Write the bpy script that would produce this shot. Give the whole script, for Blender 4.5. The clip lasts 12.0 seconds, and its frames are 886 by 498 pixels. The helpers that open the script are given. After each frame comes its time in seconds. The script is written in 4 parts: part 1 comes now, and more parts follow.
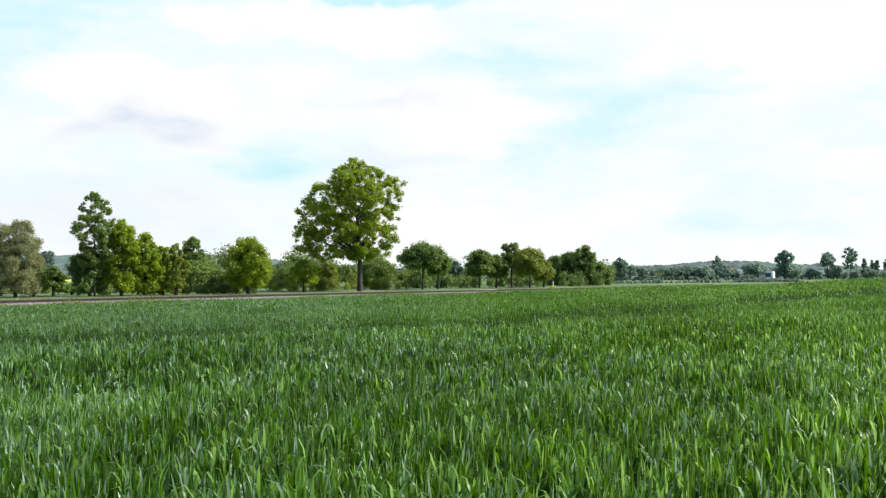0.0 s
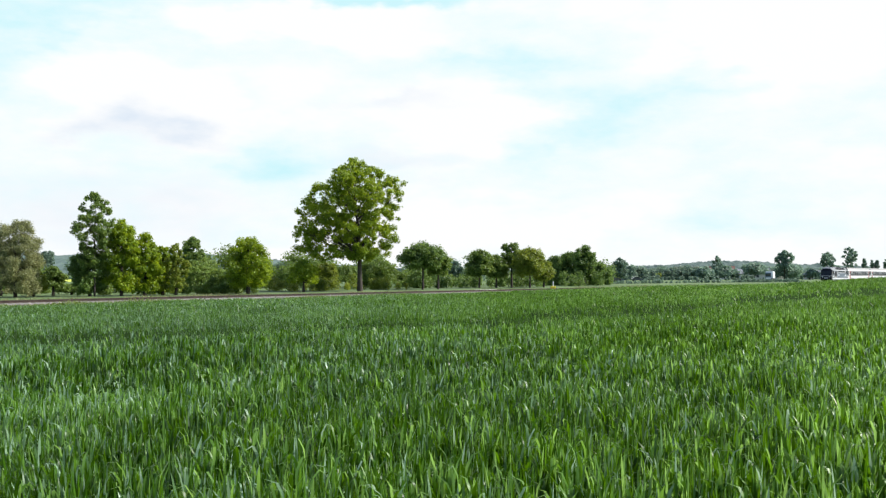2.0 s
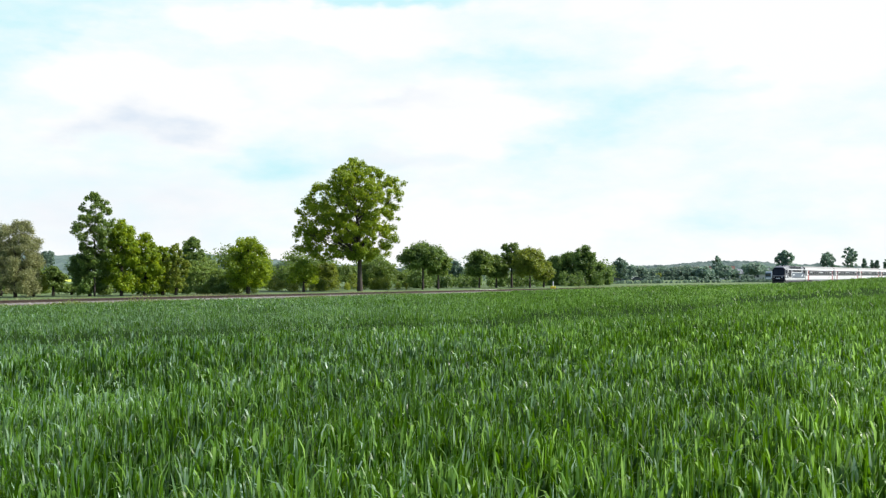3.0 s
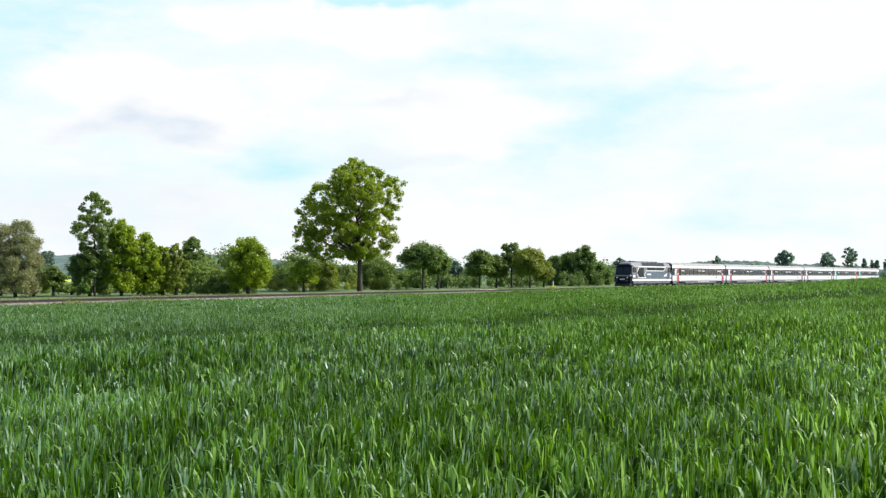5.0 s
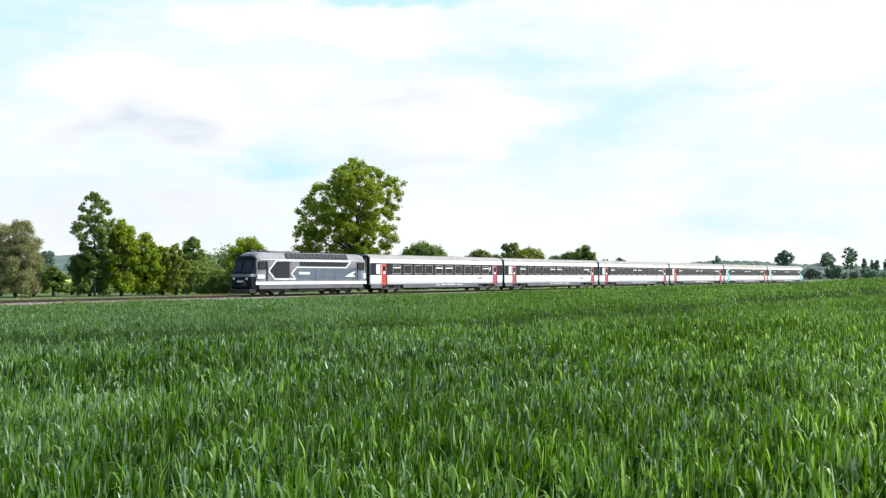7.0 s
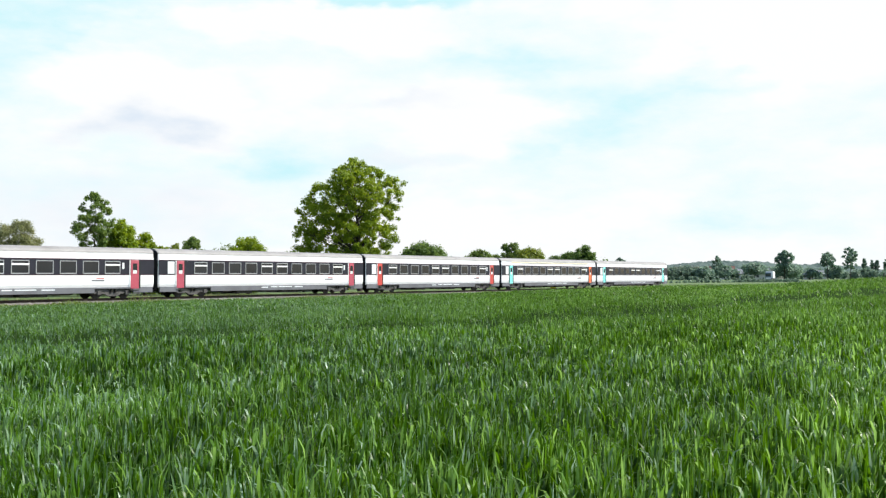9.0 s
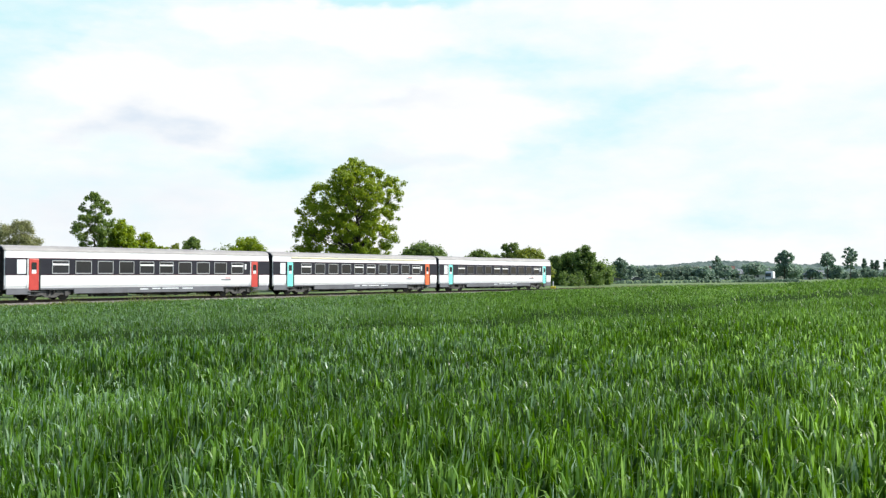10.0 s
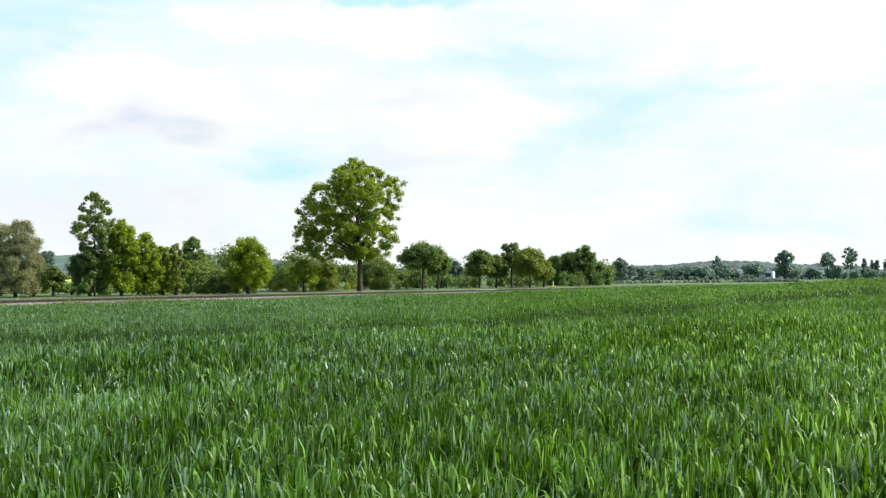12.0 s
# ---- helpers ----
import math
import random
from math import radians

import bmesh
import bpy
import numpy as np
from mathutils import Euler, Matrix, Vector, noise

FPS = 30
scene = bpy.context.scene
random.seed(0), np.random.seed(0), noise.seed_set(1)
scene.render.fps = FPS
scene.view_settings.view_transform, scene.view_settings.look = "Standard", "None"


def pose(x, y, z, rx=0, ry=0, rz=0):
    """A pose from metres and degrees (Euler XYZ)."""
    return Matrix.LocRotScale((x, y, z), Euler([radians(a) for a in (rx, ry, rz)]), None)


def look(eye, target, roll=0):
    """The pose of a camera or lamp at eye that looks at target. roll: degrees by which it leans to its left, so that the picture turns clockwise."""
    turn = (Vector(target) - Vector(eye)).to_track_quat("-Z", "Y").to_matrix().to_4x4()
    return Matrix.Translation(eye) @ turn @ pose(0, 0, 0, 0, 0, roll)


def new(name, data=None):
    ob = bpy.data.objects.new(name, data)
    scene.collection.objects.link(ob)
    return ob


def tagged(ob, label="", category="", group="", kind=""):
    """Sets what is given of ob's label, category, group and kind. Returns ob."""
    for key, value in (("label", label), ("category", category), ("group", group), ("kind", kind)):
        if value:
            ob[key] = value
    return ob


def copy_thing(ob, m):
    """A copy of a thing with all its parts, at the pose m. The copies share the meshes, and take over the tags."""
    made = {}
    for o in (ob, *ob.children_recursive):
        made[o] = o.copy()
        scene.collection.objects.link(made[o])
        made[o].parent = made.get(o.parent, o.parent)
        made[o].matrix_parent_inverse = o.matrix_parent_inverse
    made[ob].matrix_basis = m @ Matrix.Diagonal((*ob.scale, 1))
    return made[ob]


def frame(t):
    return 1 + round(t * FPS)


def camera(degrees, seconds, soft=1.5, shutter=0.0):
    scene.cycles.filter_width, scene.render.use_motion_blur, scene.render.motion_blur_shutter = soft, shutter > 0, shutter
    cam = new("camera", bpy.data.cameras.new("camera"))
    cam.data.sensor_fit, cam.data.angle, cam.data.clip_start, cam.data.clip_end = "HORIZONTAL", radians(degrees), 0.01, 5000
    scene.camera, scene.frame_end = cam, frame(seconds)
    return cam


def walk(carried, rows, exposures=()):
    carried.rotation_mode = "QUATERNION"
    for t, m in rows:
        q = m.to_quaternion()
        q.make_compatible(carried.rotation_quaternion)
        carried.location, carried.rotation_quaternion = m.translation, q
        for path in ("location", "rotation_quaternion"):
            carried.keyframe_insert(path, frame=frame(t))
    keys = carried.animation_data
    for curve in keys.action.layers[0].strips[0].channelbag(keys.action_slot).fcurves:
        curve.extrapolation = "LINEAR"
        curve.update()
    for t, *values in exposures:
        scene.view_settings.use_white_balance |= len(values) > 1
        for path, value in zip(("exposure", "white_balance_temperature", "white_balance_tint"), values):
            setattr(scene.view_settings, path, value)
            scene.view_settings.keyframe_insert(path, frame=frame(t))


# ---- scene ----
EYE = (0.0, 0.0, 2.02)
cam = camera(50.0, 12.0, soft=1.3)
UP = pose(*EYE, 91.48, 0, 0)
walk(cam, [(0, UP), (12, UP)], exposures=[(0, 0.5), (12, 0.5)])

# ---- light ----
SUN_EL, SUN_AZ = 42.0, 84.0          # degrees: height, and bearing clockwise from +y
world = bpy.data.worlds.new("sky")
scene.world = world
world.use_nodes = True
wn, wl = world.node_tree.nodes, world.node_tree.links
wn.clear()
sky = wn.new("ShaderNodeTexSky")
sky.sky_type, sky.sun_disc = "NISHITA", False
sky.sun_elevation, sky.sun_rotation = radians(SUN_EL), radians(SUN_AZ)
sky.air_density, sky.dust_density = 1.0, 0.6
bg = wn.new("ShaderNodeBackground")
bg.inputs["Strength"].default_value = 0.130
wout = wn.new("ShaderNodeOutputWorld")
wl.new(sky.outputs[0], bg.inputs[0])
wl.new(bg.outputs[0], wout.inputs[0])

sun = new("sun", bpy.data.lights.new("sun", "SUN"))
sun.data.energy, sun.data.angle, sun.data.color = 4.8, radians(1.5), (1.0, 0.97, 0.91)
_a, _e = radians(SUN_AZ), radians(SUN_EL)
SUN_DIR = Vector((math.sin(_a) * math.cos(_e), math.cos(_a) * math.cos(_e), math.sin(_e)))
sun.matrix_world = look(SUN_DIR * 60, (0, 0, 0))


# ---- materials ----
def mat(name, c1, c2=None, rough=0.6, metal=0.0, scale=4.0, fine=40.0, bump=0.0, coat=0.0, spec=0.5):
    """Two colours mixed by coarse and fine noise, with fine relief."""
    m = bpy.data.materials.new(name)
    m.use_nodes = True
    n, l = m.node_tree.nodes, m.node_tree.links
    b = n["Principled BSDF"]
    c2 = c2 or tuple(v * 0.8 for v in c1)
    tc = n.new("ShaderNodeTexCoord")
    a, f = n.new("ShaderNodeTexNoise"), n.new("ShaderNodeTexNoise")
    a.inputs["Scale"].default_value, f.inputs["Scale"].default_value = scale, fine
    a.inputs["Detail"].default_value = 5
    l.new(tc.outputs["Object"], a.inputs["Vector"])
    l.new(tc.outputs["Object"], f.inputs["Vector"])
    mx = n.new("ShaderNodeMath")
    mx.operation = "MULTIPLY_ADD"
    mx.inputs[1].default_value = 0.45
    l.new(f.outputs["Fac"], mx.inputs[0])
    l.new(a.outputs["Fac"], mx.inputs[2])
    r = n.new("ShaderNodeValToRGB")
    r.color_ramp.elements[0].position, r.color_ramp.elements[1].position = 0.45, 0.95
    r.color_ramp.elements[0].color, r.color_ramp.elements[1].color = (*c2, 1), (*c1, 1)
    l.new(mx.outputs[0], r.inputs[0])
    l.new(r.outputs[0], b.inputs["Base Color"])
    b.inputs["Roughness"].default_value, b.inputs["Metallic"].default_value = rough, metal
    b.inputs["Coat Weight"].default_value, b.inputs["Specular IOR Level"].default_value = coat, spec
    if bump:
        bp = n.new("ShaderNodeBump")
        bp.inputs["Strength"].default_value = bump
        bp.inputs["Distance"].default_value = 0.02
        l.new(f.outputs["Fac"], bp.inputs["Height"])
        l.new(bp.outputs[0], b.inputs["Normal"])
    return m


def leafy(name, dark, light, gloss=0.5, thin=0.42, spec=0.4, patch=0.15, pale=None, mottle=1.6, through_light=1.5, hue=0.48):
    """Leaves: colour varied from leaf to leaf and in patches, partly see-through."""
    m = bpy.data.materials.new(name)
    m.use_nodes = True
    n, l = m.node_tree.nodes, m.node_tree.links
    b, out = n["Principled BSDF"], n["Material Output"]
    g = n.new("ShaderNodeNewGeometry")
    tc, no = n.new("ShaderNodeTexCoord"), n.new("ShaderNodeTexNoise")
    no.inputs["Scale"].default_value = patch
    l.new(tc.outputs["Object"], no.inputs["Vector"])
    ma = n.new("ShaderNodeMath")
    ma.operation = "MULTIPLY_ADD"
    ma.inputs[1].default_value = 0.55 if not pale else 0.95
    l.new(g.outputs["Random Per Island"], ma.inputs[0])
    sc = n.new("ShaderNodeMath")
    sc.operation = "MULTIPLY_ADD"
    sc.inputs[1].default_value, sc.inputs[2].default_value = mottle, -0.35 * mottle
    l.new(no.outputs["Fac"], sc.inputs[0])
    l.new(sc.outputs[0], ma.inputs[2])
    r = n.new("ShaderNodeValToRGB")
    r.color_ramp.elements[0].color, r.color_ramp.elements[1].color = (*dark, 1), (*light, 1)
    if pale:
        r.color_ramp.elements[1].position = 0.74
        r.color_ramp.elements.new(1.0).color = (*pale, 1)
    l.new(ma.outputs[0], r.inputs[0])
    l.new(r.outputs[0], b.inputs["Base Color"])
    b.inputs["Roughness"].default_value, b.inputs["Specular IOR Level"].default_value = gloss, spec
    t, mx = n.new("ShaderNodeBsdfTranslucent"), n.new("ShaderNodeMixShader")
    hs = n.new("ShaderNodeHueSaturation")
    hs.inputs["Hue"].default_value, hs.inputs["Value"].default_value = hue, through_light
    l.new(r.outputs[0], hs.inputs["Color"])
    l.new(hs.outputs[0], t.inputs["Color"])
    mx.inputs[0].default_value = thin
    l.new(b.outputs[0], mx.inputs[1])
    l.new(t.outputs[0], mx.inputs[2])
    l.new(mx.outputs[0], out.inputs["Surface"])
    return m


M_WHEAT = leafy("wheat leaf", (0.007, 0.028, 0.001), (0.052, 0.143, 0.002), gloss=0.38, thin=0.44, spec=0.26, patch=0.35, pale=(0.16, 0.30, 0.065), mottle=0.9, through_light=2.0, hue=0.486)
# second leaf colour: bluish reflection of the sky painted into the blades
M_SHEENED = leafy("blue-green wheat leaf with sky sheen in its colour", (0.018, 0.052, 0.010), (0.110, 0.215, 0.075), gloss=0.40, thin=0.34, spec=0.34, patch=0.35, pale=(0.30, 0.44, 0.28), mottle=0.9)
M_FIELD = mat("field soil and low leaves", (0.028, 0.060, 0.012), (0.016, 0.034, 0.008), rough=1.0, scale=0.2, fine=9, bump=0.5, spec=0.02)
M_MEADOW = mat("meadow grass", (0.11, 0.17, 0.045), (0.055, 0.10, 0.025), rough=0.9, scale=0.05, fine=3, bump=0.6)
M_BARK = mat("bark", (0.065, 0.05, 0.04), (0.028, 0.022, 0.018), rough=0.9, scale=2, fine=18, bump=0.8)
M_BALLAST = mat("ballast stone", (0.25, 0.225, 0.195), (0.11, 0.098, 0.088), rough=0.9, scale=1.2, fine=22, bump=1.0)
M_SLEEPER = mat("concrete sleeper", (0.33, 0.31, 0.28), (0.2, 0.18, 0.16), rough=0.85, scale=3, fine=30, bump=0.3)
M_RAIL = mat("rusty rail steel", (0.075, 0.05, 0.038), (0.035, 0.025, 0.02), rough=0.7, metal=0.4, scale=2, fine=30, bump=0.2)
L_OAK = leafy("spring oak leaves", (0.065, 0.13, 0.006), (0.25, 0.335, 0.018), patch=0.22, thin=0.48, through_light=1.8)
L_DARK = leafy("dark leaves", (0.062, 0.12, 0.026), (0.165, 0.26, 0.055), patch=0.25)
L_BRIGHT = leafy("fresh lime leaves", (0.09, 0.165, 0.006), (0.27, 0.36, 0.014), patch=0.3, thin=0.45, through_light=1.6)
L_OLIVE = leafy("olive young leaves", (0.10, 0.15, 0.016), (0.25, 0.305, 0.036), patch=0.3)
L_GREY = leafy("grey willow leaves", (0.16, 0.18, 0.07), (0.29, 0.305, 0.135), patch=0.3)
L_MID = leafy("mid green leaves", (0.075, 0.135, 0.024), (0.185, 0.27, 0.050), patch=0.25)
# far leaves and hill: pale blue distance haze is put into these three colours
L_HAZE = leafy("distant leaves with blue haze tint", (0.10, 0.16, 0.12), (0.19, 0.265, 0.185), patch=0.1)
L_HAZE_DARK = leafy("distant dark leaves with haze tint", (0.13, 0.20, 0.155), (0.24, 0.335, 0.245), patch=0.1)
M_HILL_HAZE = mat("wooded hill", (0.13, 0.175, 0.155), (0.08, 0.118, 0.108), rough=1.0, scale=0.02, fine=0.12, bump=0.0, spec=0.1)


# ---- building helpers ----
def part(name, bm, material, parent=None, label=""):
    me = bpy.data.meshes.new(name)
    bm.normal_update()
    bm.to_mesh(me)
    bm.free()
    me.materials.append(material)
    ob = new(name, me)
    if parent:
        ob.parent = parent
    if label:
        ob["label"] = label
    return ob


def arrays(name, verts, faces, material, parent=None, smooth=False):
    """A mesh from numpy arrays of corners and equal-sided faces."""
    me = bpy.data.meshes.new(name)
    v, f = np.asarray(verts, np.float32), np.asarray(faces, np.int32)
    k = f.shape[1]
    me.vertices.add(len(v))
    me.vertices.foreach_set("co", v.ravel())
    me.loops.add(f.size)
    me.loops.foreach_set("vertex_index", f.ravel())
    me.polygons.add(len(f))
    me.polygons.foreach_set("loop_start", np.arange(0, f.size, k, dtype=np.int32))
    me.update(calc_edges=True)
    if smooth:
        me.polygons.foreach_set("use_smooth", np.ones(len(f), bool))
    me.materials.append(material)
    ob = new(name, me)
    if parent:
        ob.parent = parent
    return ob


def box(bm, x0, x1, y0, y1, z0, z1, bevel=0.0):
    r = bmesh.ops.create_cube(bm, size=1.0)
    for v in r["verts"]:
        v.co = Vector(((x0 + x1) / 2 + v.co.x * (x1 - x0), (y0 + y1) / 2 + v.co.y * (y1 - y0), (z0 + z1) / 2 + v.co.z * (z1 - z0)))
    if bevel:
        es = list({e for v in r["verts"] for e in v.link_edges})
        bmesh.ops.bevel(bm, geom=es, offset=bevel, segments=2, profile=0.5, affect="EDGES")
    return bm


def boxed(x0, x1, y0, y1, z0, z1, bevel=0.0):
    return box(bmesh.new(), x0, x1, y0, y1, z0, z1, bevel)


def cyl(bm, c, axis, r, length, seg=16, r2=None):
    res = bmesh.ops.create_cone(bm, cap_ends=True, segments=seg, radius1=r, radius2=r if r2 is None else r2, depth=length)
    q = Vector((0, 0, 1)).rotation_difference(Vector(axis)).to_matrix().to_4x4()
    bmesh.ops.transform(bm, matrix=Matrix.Translation(c) @ q, verts=res["verts"])
    return bm


def prism(bm, outline, y0, y1):
    """An (x, z) outline made solid from y0 to y1."""
    a = [bm.verts.new((x, y0, z)) for x, z in outline]
    b = [bm.verts.new((x, y1, z)) for x, z in outline]
    n = len(a)
    bm.faces.new(a)
    bm.faces.new(b[::-1])
    for i in range(n):
        bm.faces.new((a[i], b[i], b[(i + 1) % n], a[(i + 1) % n]))
    bmesh.ops.recalc_face_normals(bm, faces=bm.faces)
    return bm


def loft(bm, rings, caps=True):
    """Rings of equal numbers of points, skinned into one solid."""
    vs = [[bm.verts.new(p) for p in r] for r in rings]
    n = len(vs[0])
    for a, b in zip(vs, vs[1:]):
        for i in range(n):
            bm.faces.new((a[i], a[(i + 1) % n], b[(i + 1) % n], b[i]))
    if caps:
        bm.faces.new(vs[0][::-1])
        bm.faces.new(vs[-1])
    bmesh.ops.recalc_face_normals(bm, faces=bm.faces)
    return bm


# ---- ground ----
TH = radians(36.65)
ALONG = Vector((math.sin(TH), math.cos(TH), 0))      # along the track, away from the eye
ACROSS = Vector((-math.cos(TH), math.sin(TH), 0))    # across it, away from the eye
TRACK0 = Vector((-84.60, 0.841, 0))                  # a point on the track's centre line, rail top at z = 0


def off_track(x, y):
    """Metres across from the track's centre line; negative on the field's side."""
    return (x - TRACK0.x) * ACROSS.x + (y - TRACK0.y) * ACROSS.y


def grade(s):
    """Height of the rails along the track: level at first, then falling gently away."""
    k = np.clip(np.asarray(s, float) - 85.0, 0, 520)
    return -0.0022 * np.where(k < 60, k * k / 120, k - 30)


def wave(x, y, s, seed=0.0):
    return np.sin(x / s + 1.7 * np.sin(y / (s * 1.3) + seed)) * np.cos(y / s * 0.8 + seed + 1.3 * np.sin(x / (s * 1.7)))


def clumps(x, y, s, seed=0):
    """Smooth random values from 0 to 1 over the plan, at spacing s."""
    x, y = np.asarray(x, float) / s, np.asarray(y, float) / s
    ix, iy = np.floor(x).astype(np.int64), np.floor(y).astype(np.int64)
    fx, fy = x - ix, y - iy
    fx, fy = fx * fx * (3 - 2 * fx), fy * fy * (3 - 2 * fy)

    def corner(a, b):
        h = (a * 374761393 + b * 668265263 + seed * 2147483647 + 1013904223) & 0xFFFFFFFF
        h = ((h ^ (h >> 13)) * 1274126177) & 0xFFFFFFFF
        return ((h ^ (h >> 16)) & 0xFFFF) / 65535.0

    low = corner(ix, iy) * (1 - fx) + corner(ix + 1, iy) * fx
    high = corner(ix, iy + 1) * (1 - fx) + corner(ix + 1, iy + 1) * fx
    return low * (1 - fy) + high * fy


def from_tramline(x, y):
    """Metres across from the middle of the sprayer's path, which bends away over the field."""
    yc = np.interp(x, (-30, -8, -4, 0.5, 3.5, 8.4, 14, 30), (17.0, 19.8, 21.0, 22.2, 26.6, 31.0, 36.5, 53.0))
    slope = np.interp(x, (-30, -6, -2, 2, 30), (0.13, 0.25, 0.4, 1.0, 1.0))
    return (y - yc) / np.sqrt(1 + slope ** 2)


def tramline(x, y):
    """1 in the sprayer's two wheel tracks, 0 elsewhere."""
    q = from_tramline(x, y) + 0.4 * (clumps(x, y, 1.5, 7) - 0.5)
    return np.clip(1.4 * (np.exp(-((q - 1.2) / 1.0) ** 2) + np.exp(-((q + 1.1) / 0.8) ** 2)), 0, 1)


def crop_top(x, y):
    """Height of the wheat's leaf tips."""
    x, y = np.asarray(x, float), np.asarray(y, float)
    z = 1.19 + 0.0265 * np.clip(x, -60, 60) - 0.0087 * np.clip(y, -30, 200)
    z = z - 0.0012 * np.clip(y - 93, 0, 40) ** 2
    u = x / np.maximum(y, 1.0)
    z = z - 0.23 * np.clip((y - 50) / 38, 0, 1) * np.clip((0.48 - u) / 0.12, 0, 1) * np.clip((u + 0.35) / 0.25, 0, 1) * (1 - 0.3 * np.clip((u - 0.05) / 0.15, 0, 1))
    z = z + 0.16 * np.clip((u - 0.38) / 0.08, 0, 1) * np.clip((y - 40) / 40, 0, 1)
    z = z + 0.20 * np.exp(-((x + 3.7) / 1.9) ** 2 - ((y - 10.6 - 0.25 * (x + 3.7)) / 0.9) ** 2) - 0.08 * np.exp(-((x + 3.3) / 1.6) ** 2 - ((y - 8.8) / 0.6) ** 2) - 0.09 * np.exp(-((x + 6.0) / 5.0) ** 2 - ((y - 16.5) / 1.6) ** 2)
    q = from_tramline(x, y)
    z = z - 0.20 * np.exp(-(q / 2.2) ** 2) + 0.09 * np.exp(-((q - 3.8) / 1.7) ** 2)
    return np.maximum(z, -0.32) + 0.03 * wave(x, y, 0.9) + 0.045 * wave(x, y, 2.3, 5.0) + 0.06 * wave(x, y, 6.0, 2.0)


def ground_z(x, y):
    x, y = np.asarray(x, float), np.asarray(y, float)
    q = off_track(x, y)
    w = np.clip((q + 9) / 5, 0, 1)
    field = np.clip(crop_top(x, y) - 0.42, -0.75, 3)
    s = (x - TRACK0.x) * ALONG.x + (y - TRACK0.y) * ALONG.y
    return field * (1 - w) + w * (-0.62 + 0.05 * wave(x, y, 30.0, 1.0)) + grade(s) * np.clip((q + 9) / 5, 0, 1) * np.clip((22 - q) / 14, 0, 1)


def make_ground():
    u = np.linspace(-1, 1, 241)
    gx = 60 * np.sinh(u * 5.0) / np.sinh(5.0) * 78
    v = np.linspace(-1, 1, 241)
    gy = 40 + 60 * np.sinh(v * 5.0) / np.sinh(5.0) * 78
    X, Y = np.meshgrid(gx, gy)
    P = np.stack([X.ravel(), Y.ravel(), ground_z(X, Y).ravel()], 1)
    n = 241
    i = (np.arange(n - 1)[:, None] * n + np.arange(n - 1)[None, :]).ravel()
    F = np.stack([i, i + 1, i + n + 1, i + n], 1)
    ob = arrays("ground", P, F, M_FIELD, smooth=True)
    ob.data.materials.append(M_MEADOW)
    c = P[F].mean(1)
    ob.data.polygons.foreach_set("material_index", (off_track(c[:, 0], c[:, 1]) > -7).astype(np.int32))
    tagged(ob, "green farmland, crop soil and rough meadow", "ground", kind="structure")


make_ground()


def along(s, q, z=0.0):
    return TRACK0 + ALONG * s + ACROSS * q + Vector((0, 0, z + float(grade(s))))


def make_track():
    top = new("railway_track")
    tagged(top, "single railway track on pale stone ballast", "railway track", kind="structure")
    rnd = np.random.default_rng(5)
    # ballast bed: shoulders and crown, with uneven stones
    prof = [(-4.3, -0.78), (-3.6, -0.60), (-2.9, -0.42), (-2.1, -0.2), (-1.3, -0.18), (-0.4, -0.19), (0.4, -0.19), (1.3, -0.18), (2.1, -0.2), (2.9, -0.42), (3.6, -0.6), (4.3, -0.8)]
    S = np.concatenate([np.arange(-60, 130, 0.35), np.arange(130, 420, 1.2), np.arange(420, 1500, 30)])
    m = len(prof)
    P = np.zeros((len(S), m, 3))
    for j, (q, z) in enumerate(prof):
        jit = rnd.normal(0, 0.022, (len(S), 3))
        qq = q + jit[:, 0] * 2
        P[:, j, 0] = TRACK0.x + ALONG.x * S + ACROSS.x * qq
        P[:, j, 1] = TRACK0.y + ALONG.y * S + ACROSS.y * qq
        P[:, j, 2] = z + jit[:, 2] + grade(S)
    i = (np.arange(len(S) - 1)[:, None] * m + np.arange(m - 1)[None, :]).ravel()
    F = np.stack([i, i + m, i + m + 1, i + 1], 1)
    tagged(arrays("ballast", P.reshape(-1, 3), F, M_BALLAST, top), kind="stuff")
    for q in (-0.75, 0.75):
        bm = bmesh.new()
        pr = [(-0.07, -0.17), (0.07, -0.17), (0.07, -0.15), (0.012, -0.12), (0.012, -0.05), (0.036, -0.035), (0.036, 0), (-0.036, 0), (-0.036, -0.035), (-0.012, -0.05), (-0.012, -0.12), (-0.07, -0.15)]
        loft(bm, [[along(s, q + a, b) for a, b in pr] for s in (-60, 60, 85, 100, 115, 130, 145, 300, 605, 1500)])
        part("rail", bm, M_RAIL, top, "rust-brown steel rail")
    bm = bmesh.new()
    V, F = [], []
    for s in np.arange(-40, 330, 0.6):
        o = len(V)
        for ds in (-0.13, 0.13):
            for q in (-1.2, 1.2):
                for z in (-0.3, -0.165):
                    V.append(along(s + ds, q, z))
        F += [(o + a, o + b, o + c, o + d) for a, b, c, d in ((0, 1, 3, 2), (4, 6, 7, 5), (0, 4, 5, 1), (2, 3, 7, 6), (1, 5, 7, 3), (0, 2, 6, 4))]
    bm.free()
    tagged(arrays("sleepers", V, F, M_SLEEPER, top), kind="stuff")


make_track()


